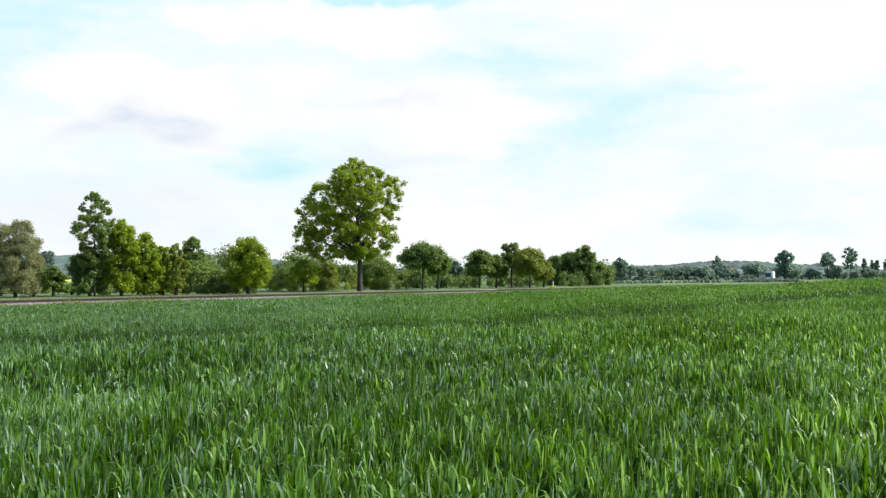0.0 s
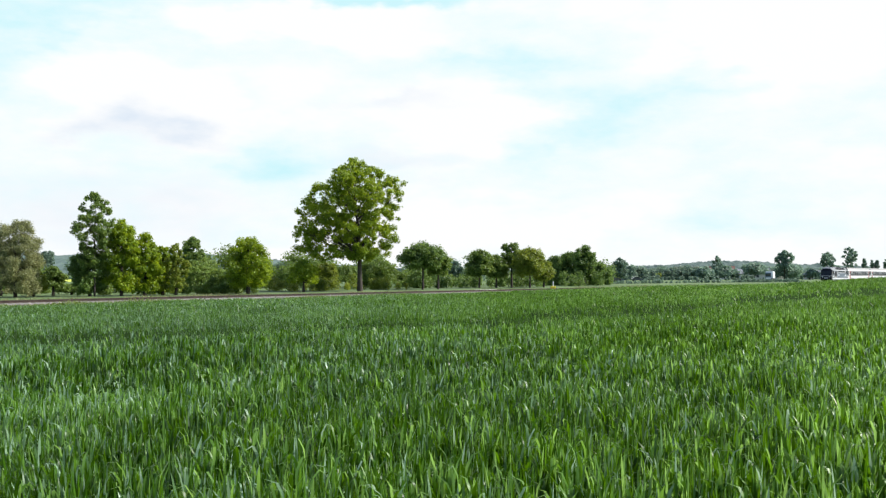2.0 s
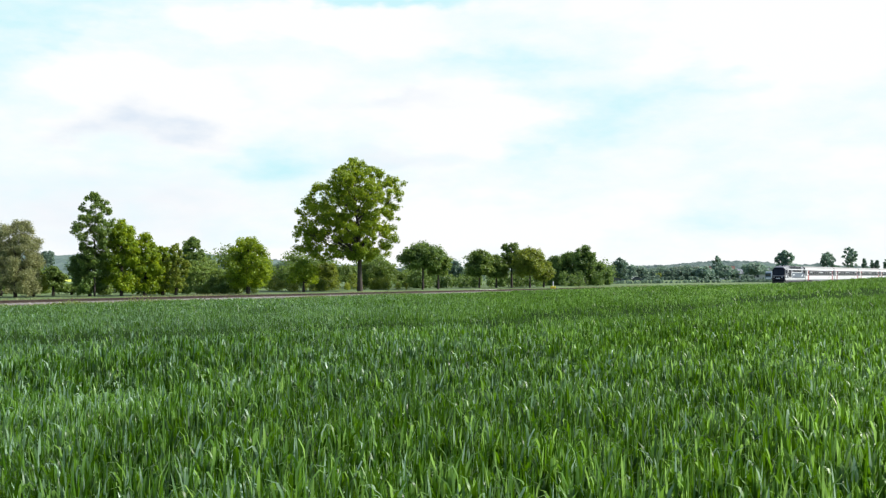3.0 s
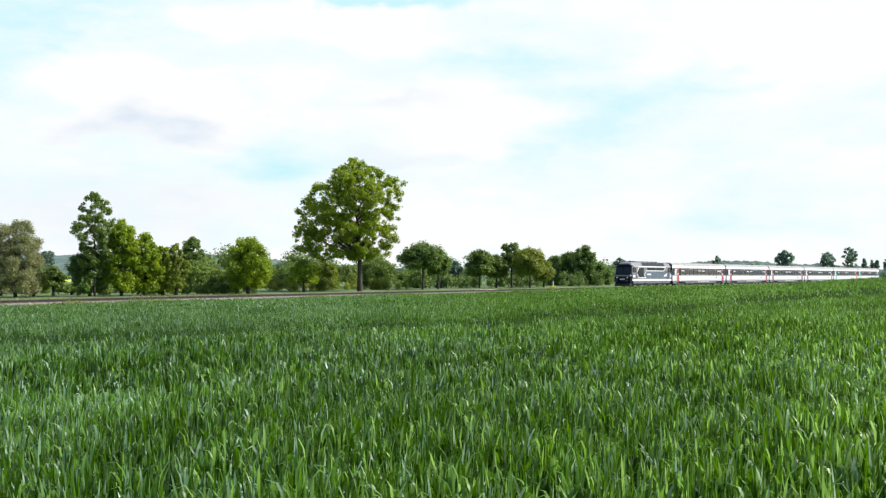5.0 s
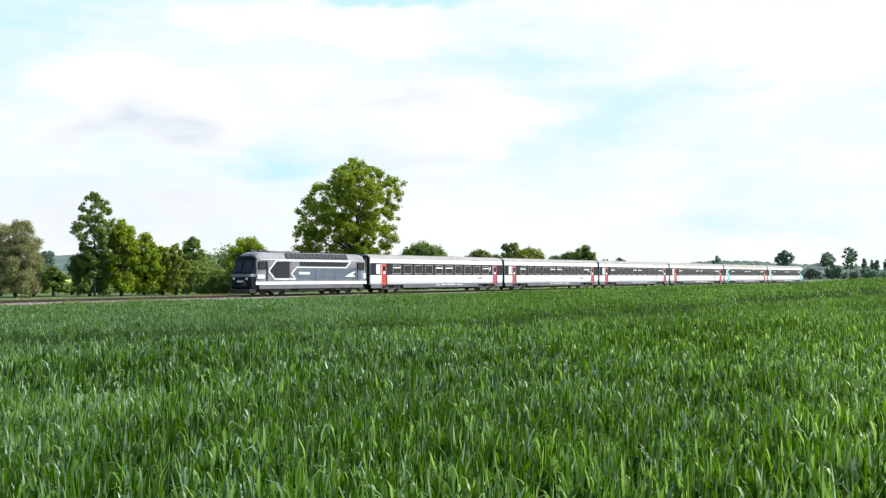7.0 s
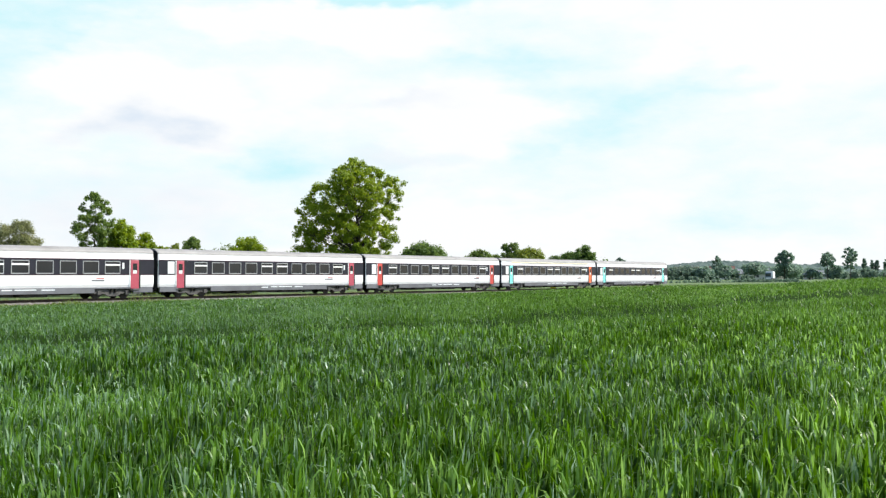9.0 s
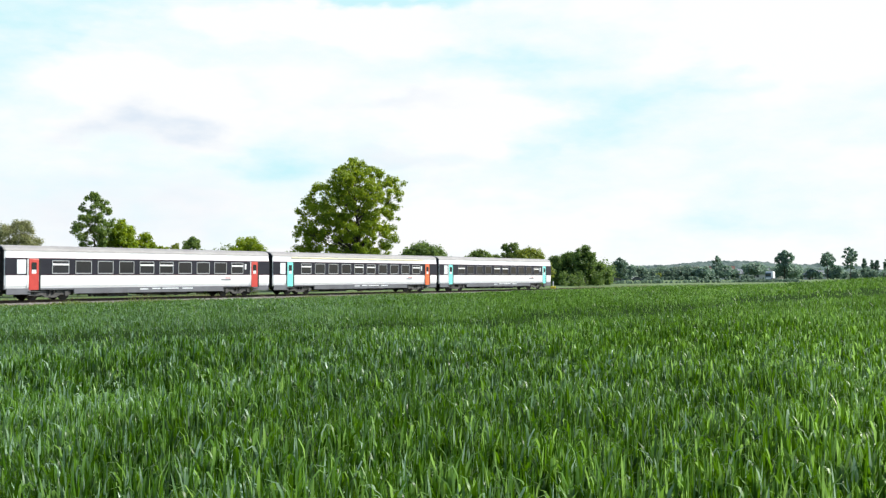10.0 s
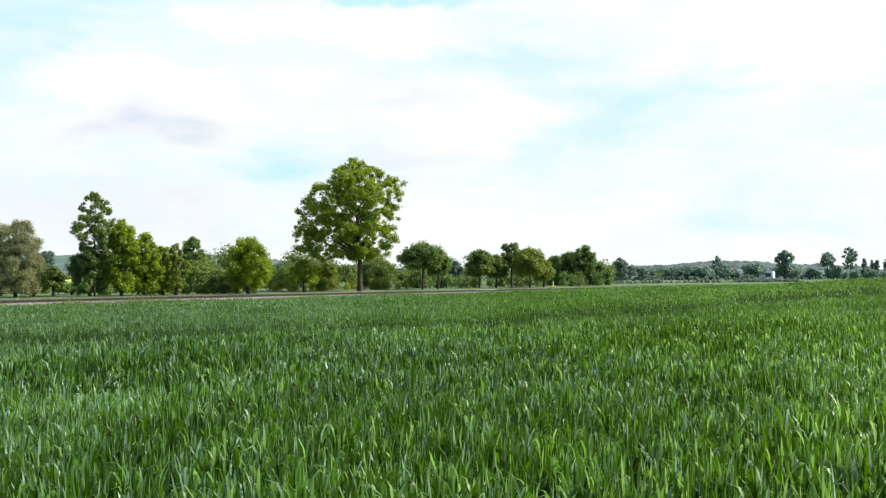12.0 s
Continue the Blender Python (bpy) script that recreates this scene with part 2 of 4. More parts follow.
# ---- wheat ----
def make_wheat():
    top = new("wheat_crop")
    tagged(top, "dense young green wheat with upright blue-green blades", "wheat", kind="stuff")

    def blades(name, y0, y1, density, length, width, segs, seed, spread=0.014, fan=1.0, wide=0, rough_top=0.34):
        rr = np.random.default_rng(seed)
        each = 5
        n = int(density / each * 0.5 * ((y1 * y1 - y0 * y0) + 1.2 * (y1 - y0)))
        y = np.sqrt(rr.uniform(y0 * y0, y1 * y1, n))
        x = rr.uniform(-1, 1, n) * (0.475 * y + 0.5)
        if wide:
            n = int(density / each * wide * (y1 - y0))
            x, y = rr.uniform(-wide / 2, wide / 2, n), rr.uniform(y0, y1, n)
            out = (np.abs(x) > 0.475 * y + 0.5) | (y < 1.8)
            x, y = x[out], y[out]
        keep = (off_track(x, y) < -4.0) & (rr.random(len(x)) > 0.75 * tramline(x, y))
        x, y = x[keep], y[keep]
        # one plant: leaves fanning from one foot
        tall = rr.normal(0, 0.045, len(x))
        x, y, tall = np.repeat(x, each), np.repeat(y, each), np.repeat(tall, each)
        n = len(x)
        x, y = x + rr.normal(0, spread, n), y + rr.normal(0, spread, n)
        tops = crop_top(x, y) - 0.34 * tramline(x, y)
        L = length * rr.uniform(0.7, 1.1, n)
        lump = 0.22 * clumps(x, y, 1.1, 1) + 0.42 * clumps(x, y, 0.30, 2) + 0.36 * clumps(x, y, 0.10, 3)
        tip = tops + tall - rough_top * (0.62 - lump) - 0.14 * rr.random(n) ** 1.4
        W = width * rr.uniform(0.6, 1.25, n)
        az = rr.uniform(0, 2 * np.pi, n)
        lean = np.abs(rr.normal(0.08, 0.12, n)) * fan + 0.01
        curl = rr.uniform(0.0, 1.0, n) ** 5 * 0.9
        face = az + np.pi / 2 + rr.normal(0, 0.5, n)
        ts = np.linspace(0, 1, segs + 1)
        out = []
        px, pz = np.zeros(n), np.zeros(n)
        pts = []
        for k, t in enumerate(ts):
            if k:
                ang = lean + curl * t ** 3 * 2.4
                px = px + np.sin(ang) * L / segs
                pz = pz + np.cos(ang) * L / segs
            pts.append((px.copy(), pz.copy()))
        zmax = np.max([p[1] for p in pts], axis=0)
        for k, t in enumerate(ts):
            bx, bz = pts[k]
            cx, cy, cz = x + np.cos(az) * bx, y + np.sin(az) * bx, tip - zmax + bz
            ww = W * 0.5 * (0.55 + 1.5 * t if t < 0.3 else (1.0 if t < 0.55 else ((1 - t) / 0.45) ** 0.8))
            ww = ww if k < segs else W * 0.03
            out.append(np.stack([cx - np.cos(face) * ww, cy - np.sin(face) * ww, cz], 1))
            out.append(np.stack([cx + np.cos(face) * ww, cy + np.sin(face) * ww, cz], 1))
        P = np.stack(out, 1)                      # n, 2*(segs+1), 3
        # sky sheen put in the colour: bluer blades towards the field's lower side
        share = np.clip(0.24 - 0.04 * x, 0.06, 0.46) - np.clip((y - 25) / 200, 0, 0.12)
        sheened = rr.random(n) + 0.3 * (clumps(x, y, 2.5, 9) - 0.5) < share
        m = 2 * (segs + 1)
        for chosen, leaf in ((~sheened, M_WHEAT), (sheened, M_SHEENED)):
            k = int(chosen.sum())
            base = (np.arange(k) * m)[:, None]
            F = np.concatenate([base + np.array([2 * j, 2 * j + 1, 2 * j + 3, 2 * j + 2])[None] for j in range(segs)])
            tagged(arrays(name, P[chosen].reshape(-1, 3), F, leaf, top), kind="stuff")

    blades("wheat_blades", 1.8, 8.0, 2700, 0.19, 0.0145, 3, 1, 0.013, 1.0, 0, 0.34)
    blades("wheat_blades", 8.0, 17.0, 1300, 0.15, 0.0208, 2, 2, 0.018, 1.2, 0, 0.36)
    blades("wheat_blades", 17.0, 38.0, 380, 0.13, 0.036, 1, 3, 0.03, 2.0, 0, 0.30)
    blades("wheat_blades", 38.0, 75.0, 78, 0.14, 0.074, 1, 4, 0.06, 4.0, 0, 0.17)
    blades("wheat_blades", -9.0, 9.0, 220, 0.22, 0.032, 1, 6, 0.03, 1.3, 18)
    blades("wheat_blades", -30.0, 90.0, 6, 0.26, 0.15, 1, 7, 0.08, 2.0, 120)
    blades("wheat_blades", 75.0, 125.0, 24, 0.17, 0.125, 1, 5, 0.1, 4.5, 0, 0.13)


make_wheat()


def dry_leaf(x, y, length, turn):
    """A bleached leaf lying bent over the crop."""
    z = float(crop_top(x, y)) + 0.11
    V, F = [], []
    for i in range(7):
        t = i / 6
        w = 0.009 * math.sin(math.pi * min(0.98, 0.15 + 0.8 * t))
        px, pz = length * t, 0.03 - 0.05 * t * t
        V += [(px, -w, pz), (px, 0, pz - 0.003), (px, w, pz)]
    for i in range(6):
        F += [(3 * i + k, 3 * i + k + 1, 3 * i + k + 4, 3 * i + k + 3) for k in (0, 1)]
    ob = arrays("dry_leaf", V, F, M_STRAW, smooth=True)
    ob.matrix_basis = pose(x, y, z, 0, 38, turn)
    tagged(ob, "bleached straw-coloured leaf bent over the wheat", "leaf")


M_STRAW = mat("bleached straw", (0.72, 0.70, 0.50), (0.55, 0.54, 0.36), rough=0.6, scale=20, fine=90)
dry_leaf(2.27, 5.65, 0.10, -30)


# ---- trees ----
def tube(V, F, pts, radii, seg=7):
    """Adds a tapered tube along pts to the lists V and F."""
    o = len(V)
    pts = [Vector(p) for p in pts]
    for i, p in enumerate(pts):
        d = (pts[min(i + 1, len(pts) - 1)] - pts[max(i - 1, 0)]).normalized()
        a = d.orthogonal().normalized()
        b = d.cross(a)
        for k in range(seg):
            w = 2 * math.pi * k / seg
            V.append(p + (a * math.cos(w) + b * math.sin(w)) * radii[i])
    for i in range(len(pts) - 1):
        for k in range(seg):
            F.append((o + i * seg + k, o + i * seg + (k + 1) % seg, o + (i + 1) * seg + (k + 1) % seg, o + (i + 1) * seg + k))


def leaf_cloud(rr, centres, radii, n, size):
    """n leaves spread over clumps: denser to their skins, loose at the edges."""
    w = radii ** 2
    idx = rr.choice(len(radii), n, p=w / w.sum())
    d = rr.normal(size=(n, 3))
    d /= np.linalg.norm(d, axis=1)[:, None]
    rad = radii[idx] * rr.uniform(0.02, 1.0, n) ** 0.5 * (1 + 0.12 * rr.normal(size=n))
    stray = rr.random(n) < 0.12
    rad = np.where(stray, rad * rr.uniform(1.0, 1.3, n), rad)
    c = centres[idx] + d * rad[:, None] * np.array([1, 1, 0.8])
    nrm = d * 0.6 + rr.normal(size=(n, 3)) * 0.6 + np.array([0, 0, 0.35])
    nrm /= np.linalg.norm(nrm, axis=1)[:, None]
    a = np.cross(nrm, rr.normal(size=(n, 3)))
    a /= np.linalg.norm(a, axis=1)[:, None]
    b = np.cross(nrm, a)
    s = size * rr.uniform(0.6, 1.3, n)[:, None]
    P = np.stack([c - a * s, c - b * s * 0.55, c + a * s, c + b * s * 0.55], 1)
    F = np.arange(4 * n).reshape(n, 4)
    return P.reshape(-1, 3), F


def crown_shape(kind, t):
    """Half-width of a crown, as a share of its greatest, at the share t of its height."""
    if kind == "poplar":
        return 0.45 + 0.55 * math.sin(math.pi * min(1.0, 0.12 + 0.86 * t)) if t < 0.92 else 0.35
    if kind == "bush":
        return math.sqrt(max(0.0, 1 - (0.97 * t) ** 2.4))
    if kind == "oak":
        return math.sqrt(max(0.0, 1 - abs((t - 0.36) / (0.64 if t > 0.36 else 0.52)) ** 2.3))
    if kind == "dome":
        return math.sqrt(max(0.0, 1 - abs((t - 0.30) / (0.70 if t > 0.30 else 0.75)) ** 2.2))
    return math.sqrt(max(0.0, 1 - abs((t - 0.42) / (0.58 if t > 0.42 else 0.60)) ** 2.4))


def plant(name, label, x, y, h, w, shape, low, leaves, n, size, tufts, tuft, trunk=0.2, fork=0.3, seed=0, group="", zbase=None, category="tree", uneven=0.22, hollow=0.35, bend=(0, 0), shift=0.0):
    """A tree: trunk and leader, limbs, twigs, and tufts of leaves that fill an uneven crown.

    shape(t, side) gives the crown's half-width at a height, shift moves the crown sideways,
    hollow is the share of its radius that stays thin of leaves, bend leans the leader."""
    rr = np.random.default_rng(seed)
    z0 = float(ground_z(x, y)) if zbase is None else zbase
    top = new(name)
    top.location = (x, y, z0)
    tagged(top, label, category, group)
    V, F = [], []
    mid = h * fork

    def stem(z):
        k = max(0.0, (z - mid) / max(0.1, h - mid))
        return Vector((bend[0] * k + shift * 0.5 * k, bend[1] * k + 0.01 * h * math.sin(z / h * 9 + seed), z))

    zs = [-0.2, mid * 0.5, mid, mid + (h - mid) * 0.3, mid + (h - mid) * 0.6, mid + (h - mid) * 0.9]
    tube(V, F, [stem(z) for z in zs], [trunk * 1.4, trunk, trunk * 0.85, trunk * 0.6, trunk * 0.32, trunk * 0.06], 9)
    ph = rr.uniform(0, 6.28, 6)
    cs, rs = [], []
    while len(cs) < tufts:
        t = rr.random()
        a = rr.uniform(0, 2 * math.pi)
        wid = shape(t, math.cos(a))
        if rr.random() > wid * 1.05:
            continue
        lump = 1 + uneven * (math.sin(2 * a + 5 * t + ph[0]) * 0.5 + math.sin(3 * a - 8 * t + ph[1]) * 0.4 + math.sin(5 * a + 13 * t + ph[2]) * 0.35)
        rad = w / 2 * wid * min(1.12, lump) * (hollow + (1 - hollow) * rr.random() ** 0.55)
        rad = max(0.0, rad - tuft * 0.6)
        cs.append((shift + rad * math.cos(a), rad * math.sin(a), low * h + tuft * 0.5 + t * (h - low * h - tuft * 1.3)))
        rs.append(tuft * rr.uniform(0.6, 1.3))
    limbs = []
    for i, c in enumerate(cs):
        end = Vector(c)
        if i % 9 == 0:
            zf = min(max(mid * rr.uniform(0.92, 1.15), end.z - 0.75 * math.hypot(end.x, end.y) - 0.05 * h), h * 0.85)
            st = stem(zf)
            m1 = st.lerp(end, 0.4) + Vector((rr.normal() * 0.012, rr.normal() * 0.012, -0.012)) * h
            m2 = st.lerp(end, 0.72) + Vector((rr.normal() * 0.012, rr.normal() * 0.012, 0.008)) * h
            tube(V, F, [st, m1, m2, end], [trunk * 0.36, trunk * 0.22, trunk * 0.13, trunk * 0.03], 5)
            limbs += [m1, m2]
    for i, c in enumerate(cs):
        end = Vector(c)
        if i % 9 and i % 2 and limbs:
            st = min(limbs, key=lambda p: (p - end).length_squared)
            if (st - end).length < 0.35 * w:
                tube(V, F, [st, st.lerp(end, 0.6) + Vector((0, 0, 0.006 * h)), end], [trunk * 0.10, trunk * 0.06, trunk * 0.02], 4)
    arrays("trunk", [tuple(v) for v in V], F, M_BARK, top, smooth=True)
    P, Q = leaf_cloud(rr, np.array(cs), np.array(rs), n, size)
    P[:, 2] = np.maximum(P[:, 2], 0.05)
    arrays("crown", P, Q, leaves, top)
    return top


def tree(name, label, x, y, h, w, kind, leaves, n=6000, size=0.2, trunk=0.16, fork=0.3, seed=1, low=0.25, group="trees behind the track", zbase=None, tufts=0, tuft=0.0, uneven=None, hollow=None):
    loose = kind == "loose"
    tuft = tuft or w * {"poplar": 0.17, "loose": 0.10, "bush": 0.13}.get(kind, 0.115)
    tufts = tufts or {"poplar": 60, "loose": 120, "bush": 90}.get(kind, 190)
    return plant(name, label, x, y, h, w * 1.04, lambda t, side: crown_shape(kind, t), low, leaves, int(n * 1.4), size * 1.12, tufts, tuft, trunk, fork, seed, group, zbase,
                 "bush" if "bush" in name else "tree", (0.34 if loose else 0.2) if uneven is None else uneven, (0.2 if loose else 0.3) if hollow is None else hollow)


# the lone oak beside the track: fuller and lower on one side
def oak_outline(t, side):
    left = np.interp(t, (0, 0.08, 0.2, 0.35, 0.5, 0.62, 0.75, 0.88, 1.0), (0.55, 0.92, 0.98, 0.97, 1.0, 0.86, 0.66, 0.36, 0.06))
    right = np.interp(t, (0, 0.08, 0.2, 0.35, 0.5, 0.65, 0.80, 0.90, 1.0), (0.42, 0.62, 0.74, 0.82, 0.86, 0.90, 0.84, 0.44, 0.08))
    k = 0.5 + 0.5 * side
    return float(left * (1 - k) + right * k)


plant("oak_tree", "tall lone oak with fresh green leaves and gaps", -12.35, 141.0, 20.3, 17.6, oak_outline, 0.215, L_OAK, 66000, 0.16, 640, 0.62,
      trunk=0.34, fork=0.25, seed=3, uneven=0.22, hollow=0.14, bend=(-0.6, 0.2), shift=-1.2)
tree("willow_tree", "greyish willow in thin young leaf", -46.8, 104.0, 8.9, 6.2, "dome", L_GREY, n=34000, size=0.078, low=0.02, tufts=210, tuft=0.6, seed=20)
tree("willow_tree", "greyish willow in thin young leaf", -52.1, 112.0, 7.7, 4.6, "dome", L_GREY, n=14000, size=0.075, low=0.03, tufts=160, tuft=0.4, seed=21)
tree("thin_tree", "thin grey-green tree behind bushes", -62.7, 150.0, 6.5, 3.4, "loose", L_HAZE, n=3500, size=0.15, seed=22)
tree("bush", "dark green bush at the trackside", -45.9, 112.0, 3.6, 3.1, "bush", L_MID, n=4000, size=0.13, seed=23)
tree("bush", "dull green bush at the trackside", -46.5, 108.0, 3.1, 3.2, "bush", L_OLIVE, n=4000, size=0.13, seed=24)
tree("bush", "low green bush at the trackside", -46.1, 118.0, 1.4, 4.2, "bush", L_MID, n=3000, size=0.13, seed=25)
tree("poplar_tree", "tall dark poplar with open crown", -39.6, 108.0, 12.1, 4.5, "round", L_MID, n=10000, size=0.11, low=0.26, tufts=190, tuft=0.40, uneven=0.34, trunk=0.09, fork=0.5, seed=26)
tree("tree", "dark tree at the foot of the poplar", -40.5, 109.0, 5.9, 4.3, "round", L_DARK, n=7000, size=0.14, low=0.04, seed=27)
tree("lime_tree", "bright yellow-green lime tree", -37.2, 110.0, 9.2, 4.3, "round", L_BRIGHT, n=9000, size=0.14, low=0.04, seed=28)
tree("lime_tree", "bright yellow-green lime tree", -35.1, 112.0, 7.6, 4.1, "round", L_BRIGHT, n=8000, size=0.14, low=0.04, seed=29)
tree("tree", "bright young broadleaf tree", -34.2, 116.0, 6.3, 3.0, "round", L_BRIGHT, n=5000, size=0.14, low=0.04, seed=30)
tree("tree", "thin brownish-olive young tree", -32.0, 114.0, 6.4, 3.1, "loose", L_OLIVE, n=5000, size=0.13, low=0.04, seed=31)
tree("tree", "dark rounded broadleaf tree", -39.5, 150.0, 8.6, 4.1, "round", L_MID, n=6000, size=0.17, low=0.2, seed=32)
tree("bush", "green bush behind the track", -33.7, 135.0, 3.9, 4.8, "bush", L_MID, n=4500, size=0.15, seed=33)
tree("bush", "dark low bush behind the track", -34.7, 150.0, 3.3, 4.5, "bush", L_DARK, n=3500, size=0.15, seed=34)
tree("round_tree", "bright green tree with dense rounded crown", -24.8, 121.0, 7.5, 6.1, "round", L_BRIGHT, n=15000, size=0.13, low=0.10, tufts=200, uneven=0.1, trunk=0.22, fork=0.25, seed=35)
tree("bush", "bush behind the meadow with blue-green haze in its colour", -32.1, 190.0, 5.4, 6.8, "bush", L_HAZE, n=4000, size=0.2, seed=36)
tree("bush", "fresh green bush behind the track", -19.8, 135.0, 4.7, 5.0, "bush", L_BRIGHT, n=5500, size=0.15, seed=37)
tree("tree", "olive young tree behind the track", -18.5, 150.0, 4.6, 4.1, "loose", L_OLIVE, n=4500, size=0.15, low=0.1, seed=38)
tree("bush", "dark green bush behind the track", -16.9, 165.0, 4.4, 5.5, "bush", L_MID, n=4500, size=0.16, seed=39)
tree("tree", "rounded green tree behind the track", -11.9, 172.0, 5.8, 7.4, "round", L_MID, n=7000, size=0.18, low=0.06, seed=40)
tree("bush", "green bush behind the track", -8.7, 185.0, 3.3, 4.8, "bush", L_MID, n=3500, size=0.18, seed=41)
tree("oak_tree", "dark oak with domed crown", -3.3, 156.0, 8.0, 7.2, "oak", L_DARK, n=9000, size=0.17, low=0.42, trunk=0.17, fork=0.45, seed=42)
tree("oak_tree", "smaller dark oak beside another", -0.8, 160.0, 6.8, 4.6, "oak", L_MID, n=6000, size=0.17, low=0.35, trunk=0.15, fork=0.45, seed=43)
tree("tree", "thin pale tree behind the oaks", 3.0, 230.0, 5.8, 4.1, "loose", L_HAZE, n=2500, size=0.22, seed=44)
tree("tree", "green broadleaf tree in a row", 6.7, 175.0, 7.3, 5.8, "oak", L_MID, n=7000, size=0.18, low=0.3, fork=0.35, seed=45)
tree("tree", "dark green broadleaf tree in a row", 10.0, 178.0, 6.4, 4.9, "oak", L_MID, n=5000, size=0.18, low=0.3, fork=0.35, seed=46)
tree("tall_tree", "tall open tree with sparse leaves", 13.0, 180.0, 9.0, 4.3, "loose", L_MID, n=4000, size=0.17, low=0.4, fork=0.5, trunk=0.18, seed=47)
tree("tree", "olive-green tree in a row", 16.1, 176.0, 7.9, 6.5, "oak", L_OLIVE, n=7000, size=0.18, low=0.28, fork=0.35, seed=48)
tree("tree", "olive-green tree in a row", 19.3, 182.0, 5.7, 4.3, "oak", L_OLIVE, n=4000, size=0.18, low=0.2, seed=49)
tree("tree", "dark tree in a dense clump", 25.7, 215.0, 7.0, 6.4, "round", L_DARK, n=6000, size=0.21, low=0.04, seed=50)
tree("tree", "dark tree in a dense clump", 28.5, 212.0, 7.7, 6.6, "round", L_DARK, n=6000, size=0.21, low=0.2, seed=51)
tree("tree", "dark tall tree in a dense clump", 31.0, 208.0, 9.1, 5.2, "round", L_DARK, n=6000, size=0.21, low=0.25, fork=0.4, seed=52)
tree("tree", "dark tree at the end of a clump", 34.6, 212.0, 5.3, 5.6, "round", L_DARK, n=4500, size=0.21, low=0.2, seed=53)
tree("tree", "hazy grey-green tree by the fields", 55.9, 300.0, 7.9, 5.2, "round", L_HAZE, n=4000, size=0.26, low=0.16, uneven=0.4, seed=54)
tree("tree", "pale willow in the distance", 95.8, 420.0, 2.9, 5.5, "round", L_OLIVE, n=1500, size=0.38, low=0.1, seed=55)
tree("tree", "distant green tree by the village", 93.5, 385.0, 5.4, 10.1, "round", L_HAZE, n=2500, size=0.36, low=0.1, seed=56)
tree("tree", "distant green tree by the village", 99.2, 385.0, 6.3, 10.5, "round", L_HAZE, n=2500, size=0.36, low=0.1, seed=57)
tree("tree", "distant dark green tree by the village", 104.3, 380.0, 5.6, 9.0, "round", L_HAZE_DARK, n=2500, size=0.36, low=0.1, seed=58)
tree("poplar_tree", "distant dark pointed tree", 115.2, 400.0, 10.7, 4.8, "poplar", L_HAZE_DARK, n=2500, size=0.36, low=0.1, seed=59)
tree("tree", "distant dark tree by a red roof", 118.6, 400.0, 6.4, 9.0, "round", L_HAZE_DARK, n=2500, size=0.36, low=0.1, seed=60)
tree("tree", "small distant rounded tree", 122.9, 400.0, 4.5, 5.2, "round", L_HAZE_DARK, n=1800, size=0.36, low=0.1, seed=61)
tree("tree", "distant dark broad-crowned tree", 118.1, 360.0, 7.1, 9.9, "oak", L_HAZE_DARK, n=3500, size=0.33, low=0.3, seed=62)
tree("tree", "distant dark broadleaf tree", 144.0, 420.0, 6.1, 9.0, "round", L_HAZE_DARK, n=2500, size=0.36, low=0.1, seed=63)
tree("tall_tree", "distant tall dark tree", 136.6, 380.0, 12.3, 7.2, "round", L_HAZE_DARK, n=4000, size=0.3, low=0.3, tufts=80, uneven=0.5, seed=64)
tree("tree", "distant dark rounded tree", 138.9, 385.0, 7.2, 11.9, "round", L_HAZE_DARK, n=3500, size=0.33, low=0.08, seed=65)
tree("tree", "distant green hedge tree", 163.5, 420.0, 4.9, 7.0, "bush", L_HAZE_DARK, n=1800, size=0.36, seed=66)
tree("tall_tree", "distant tall tree with open crown", 170.0, 420.0, 12.6, 6.7, "round", L_HAZE_DARK, n=2600, size=0.3, low=0.45, fork=0.45, tufts=80, uneven=0.5, seed=67)
tree("tree", "distant dark rounded tree", 174.8, 425.0, 6.7, 8.6, "round", L_HAZE_DARK, n=2500, size=0.36, low=0.05, seed=68)
tree("tall_tree", "distant tall ragged tree", 180.2, 420.0, 15.1, 7.0, "loose", L_HAZE_DARK, n=2600, size=0.3, low=0.3, fork=0.4, tufts=80, uneven=0.5, seed=69)
tree("poplar_tree", "distant slender poplar in a row", 266.1, 600.0, 12.3, 3.6, "poplar", L_HAZE, n=1500, size=0.45, low=0.05, group='row of poplars', seed=70)
tree("poplar_tree", "distant slender poplar in a row", 271.1, 600.0, 11.9, 3.2, "poplar", L_HAZE, n=1500, size=0.45, low=0.05, group='row of poplars', seed=71)
tree("poplar_tree", "distant slender poplar in a row", 273.9, 600.0, 12.3, 3.2, "poplar", L_HAZE, n=1500, size=0.45, low=0.05, group='row of poplars', seed=72)
tree("poplar_tree", "distant slender poplar in a row", 279.3, 600.0, 12.3, 3.2, "poplar", L_HAZE, n=1500, size=0.45, low=0.05, group='row of poplars', seed=73)
tree("tree", "distant dark rounded tree", 250.3, 560.0, 6.6, 10.0, "round", L_HAZE, n=1800, size=0.45, low=0.05, seed=74)


# ---- hedges, hills, sky ----
def hedge(label, x0, y0, x1, y1, h, deep, leaves, n, size, seed):
    """A long uneven hedge or wood edge as one mass of leaves."""
    rr = np.random.default_rng(seed)
    length = math.hypot(x1 - x0, y1 - y0)
    k = max(6, int(length / (h * 0.26)))
    t = rr.uniform(0, 1, k)
    hh = h * (0.62 + 0.38 * np.sin(t * 23 + seed) * np.sin(t * 51 + 1)) * rr.uniform(0.75, 1.1, k)
    r = hh * rr.uniform(0.3, 0.45, k)
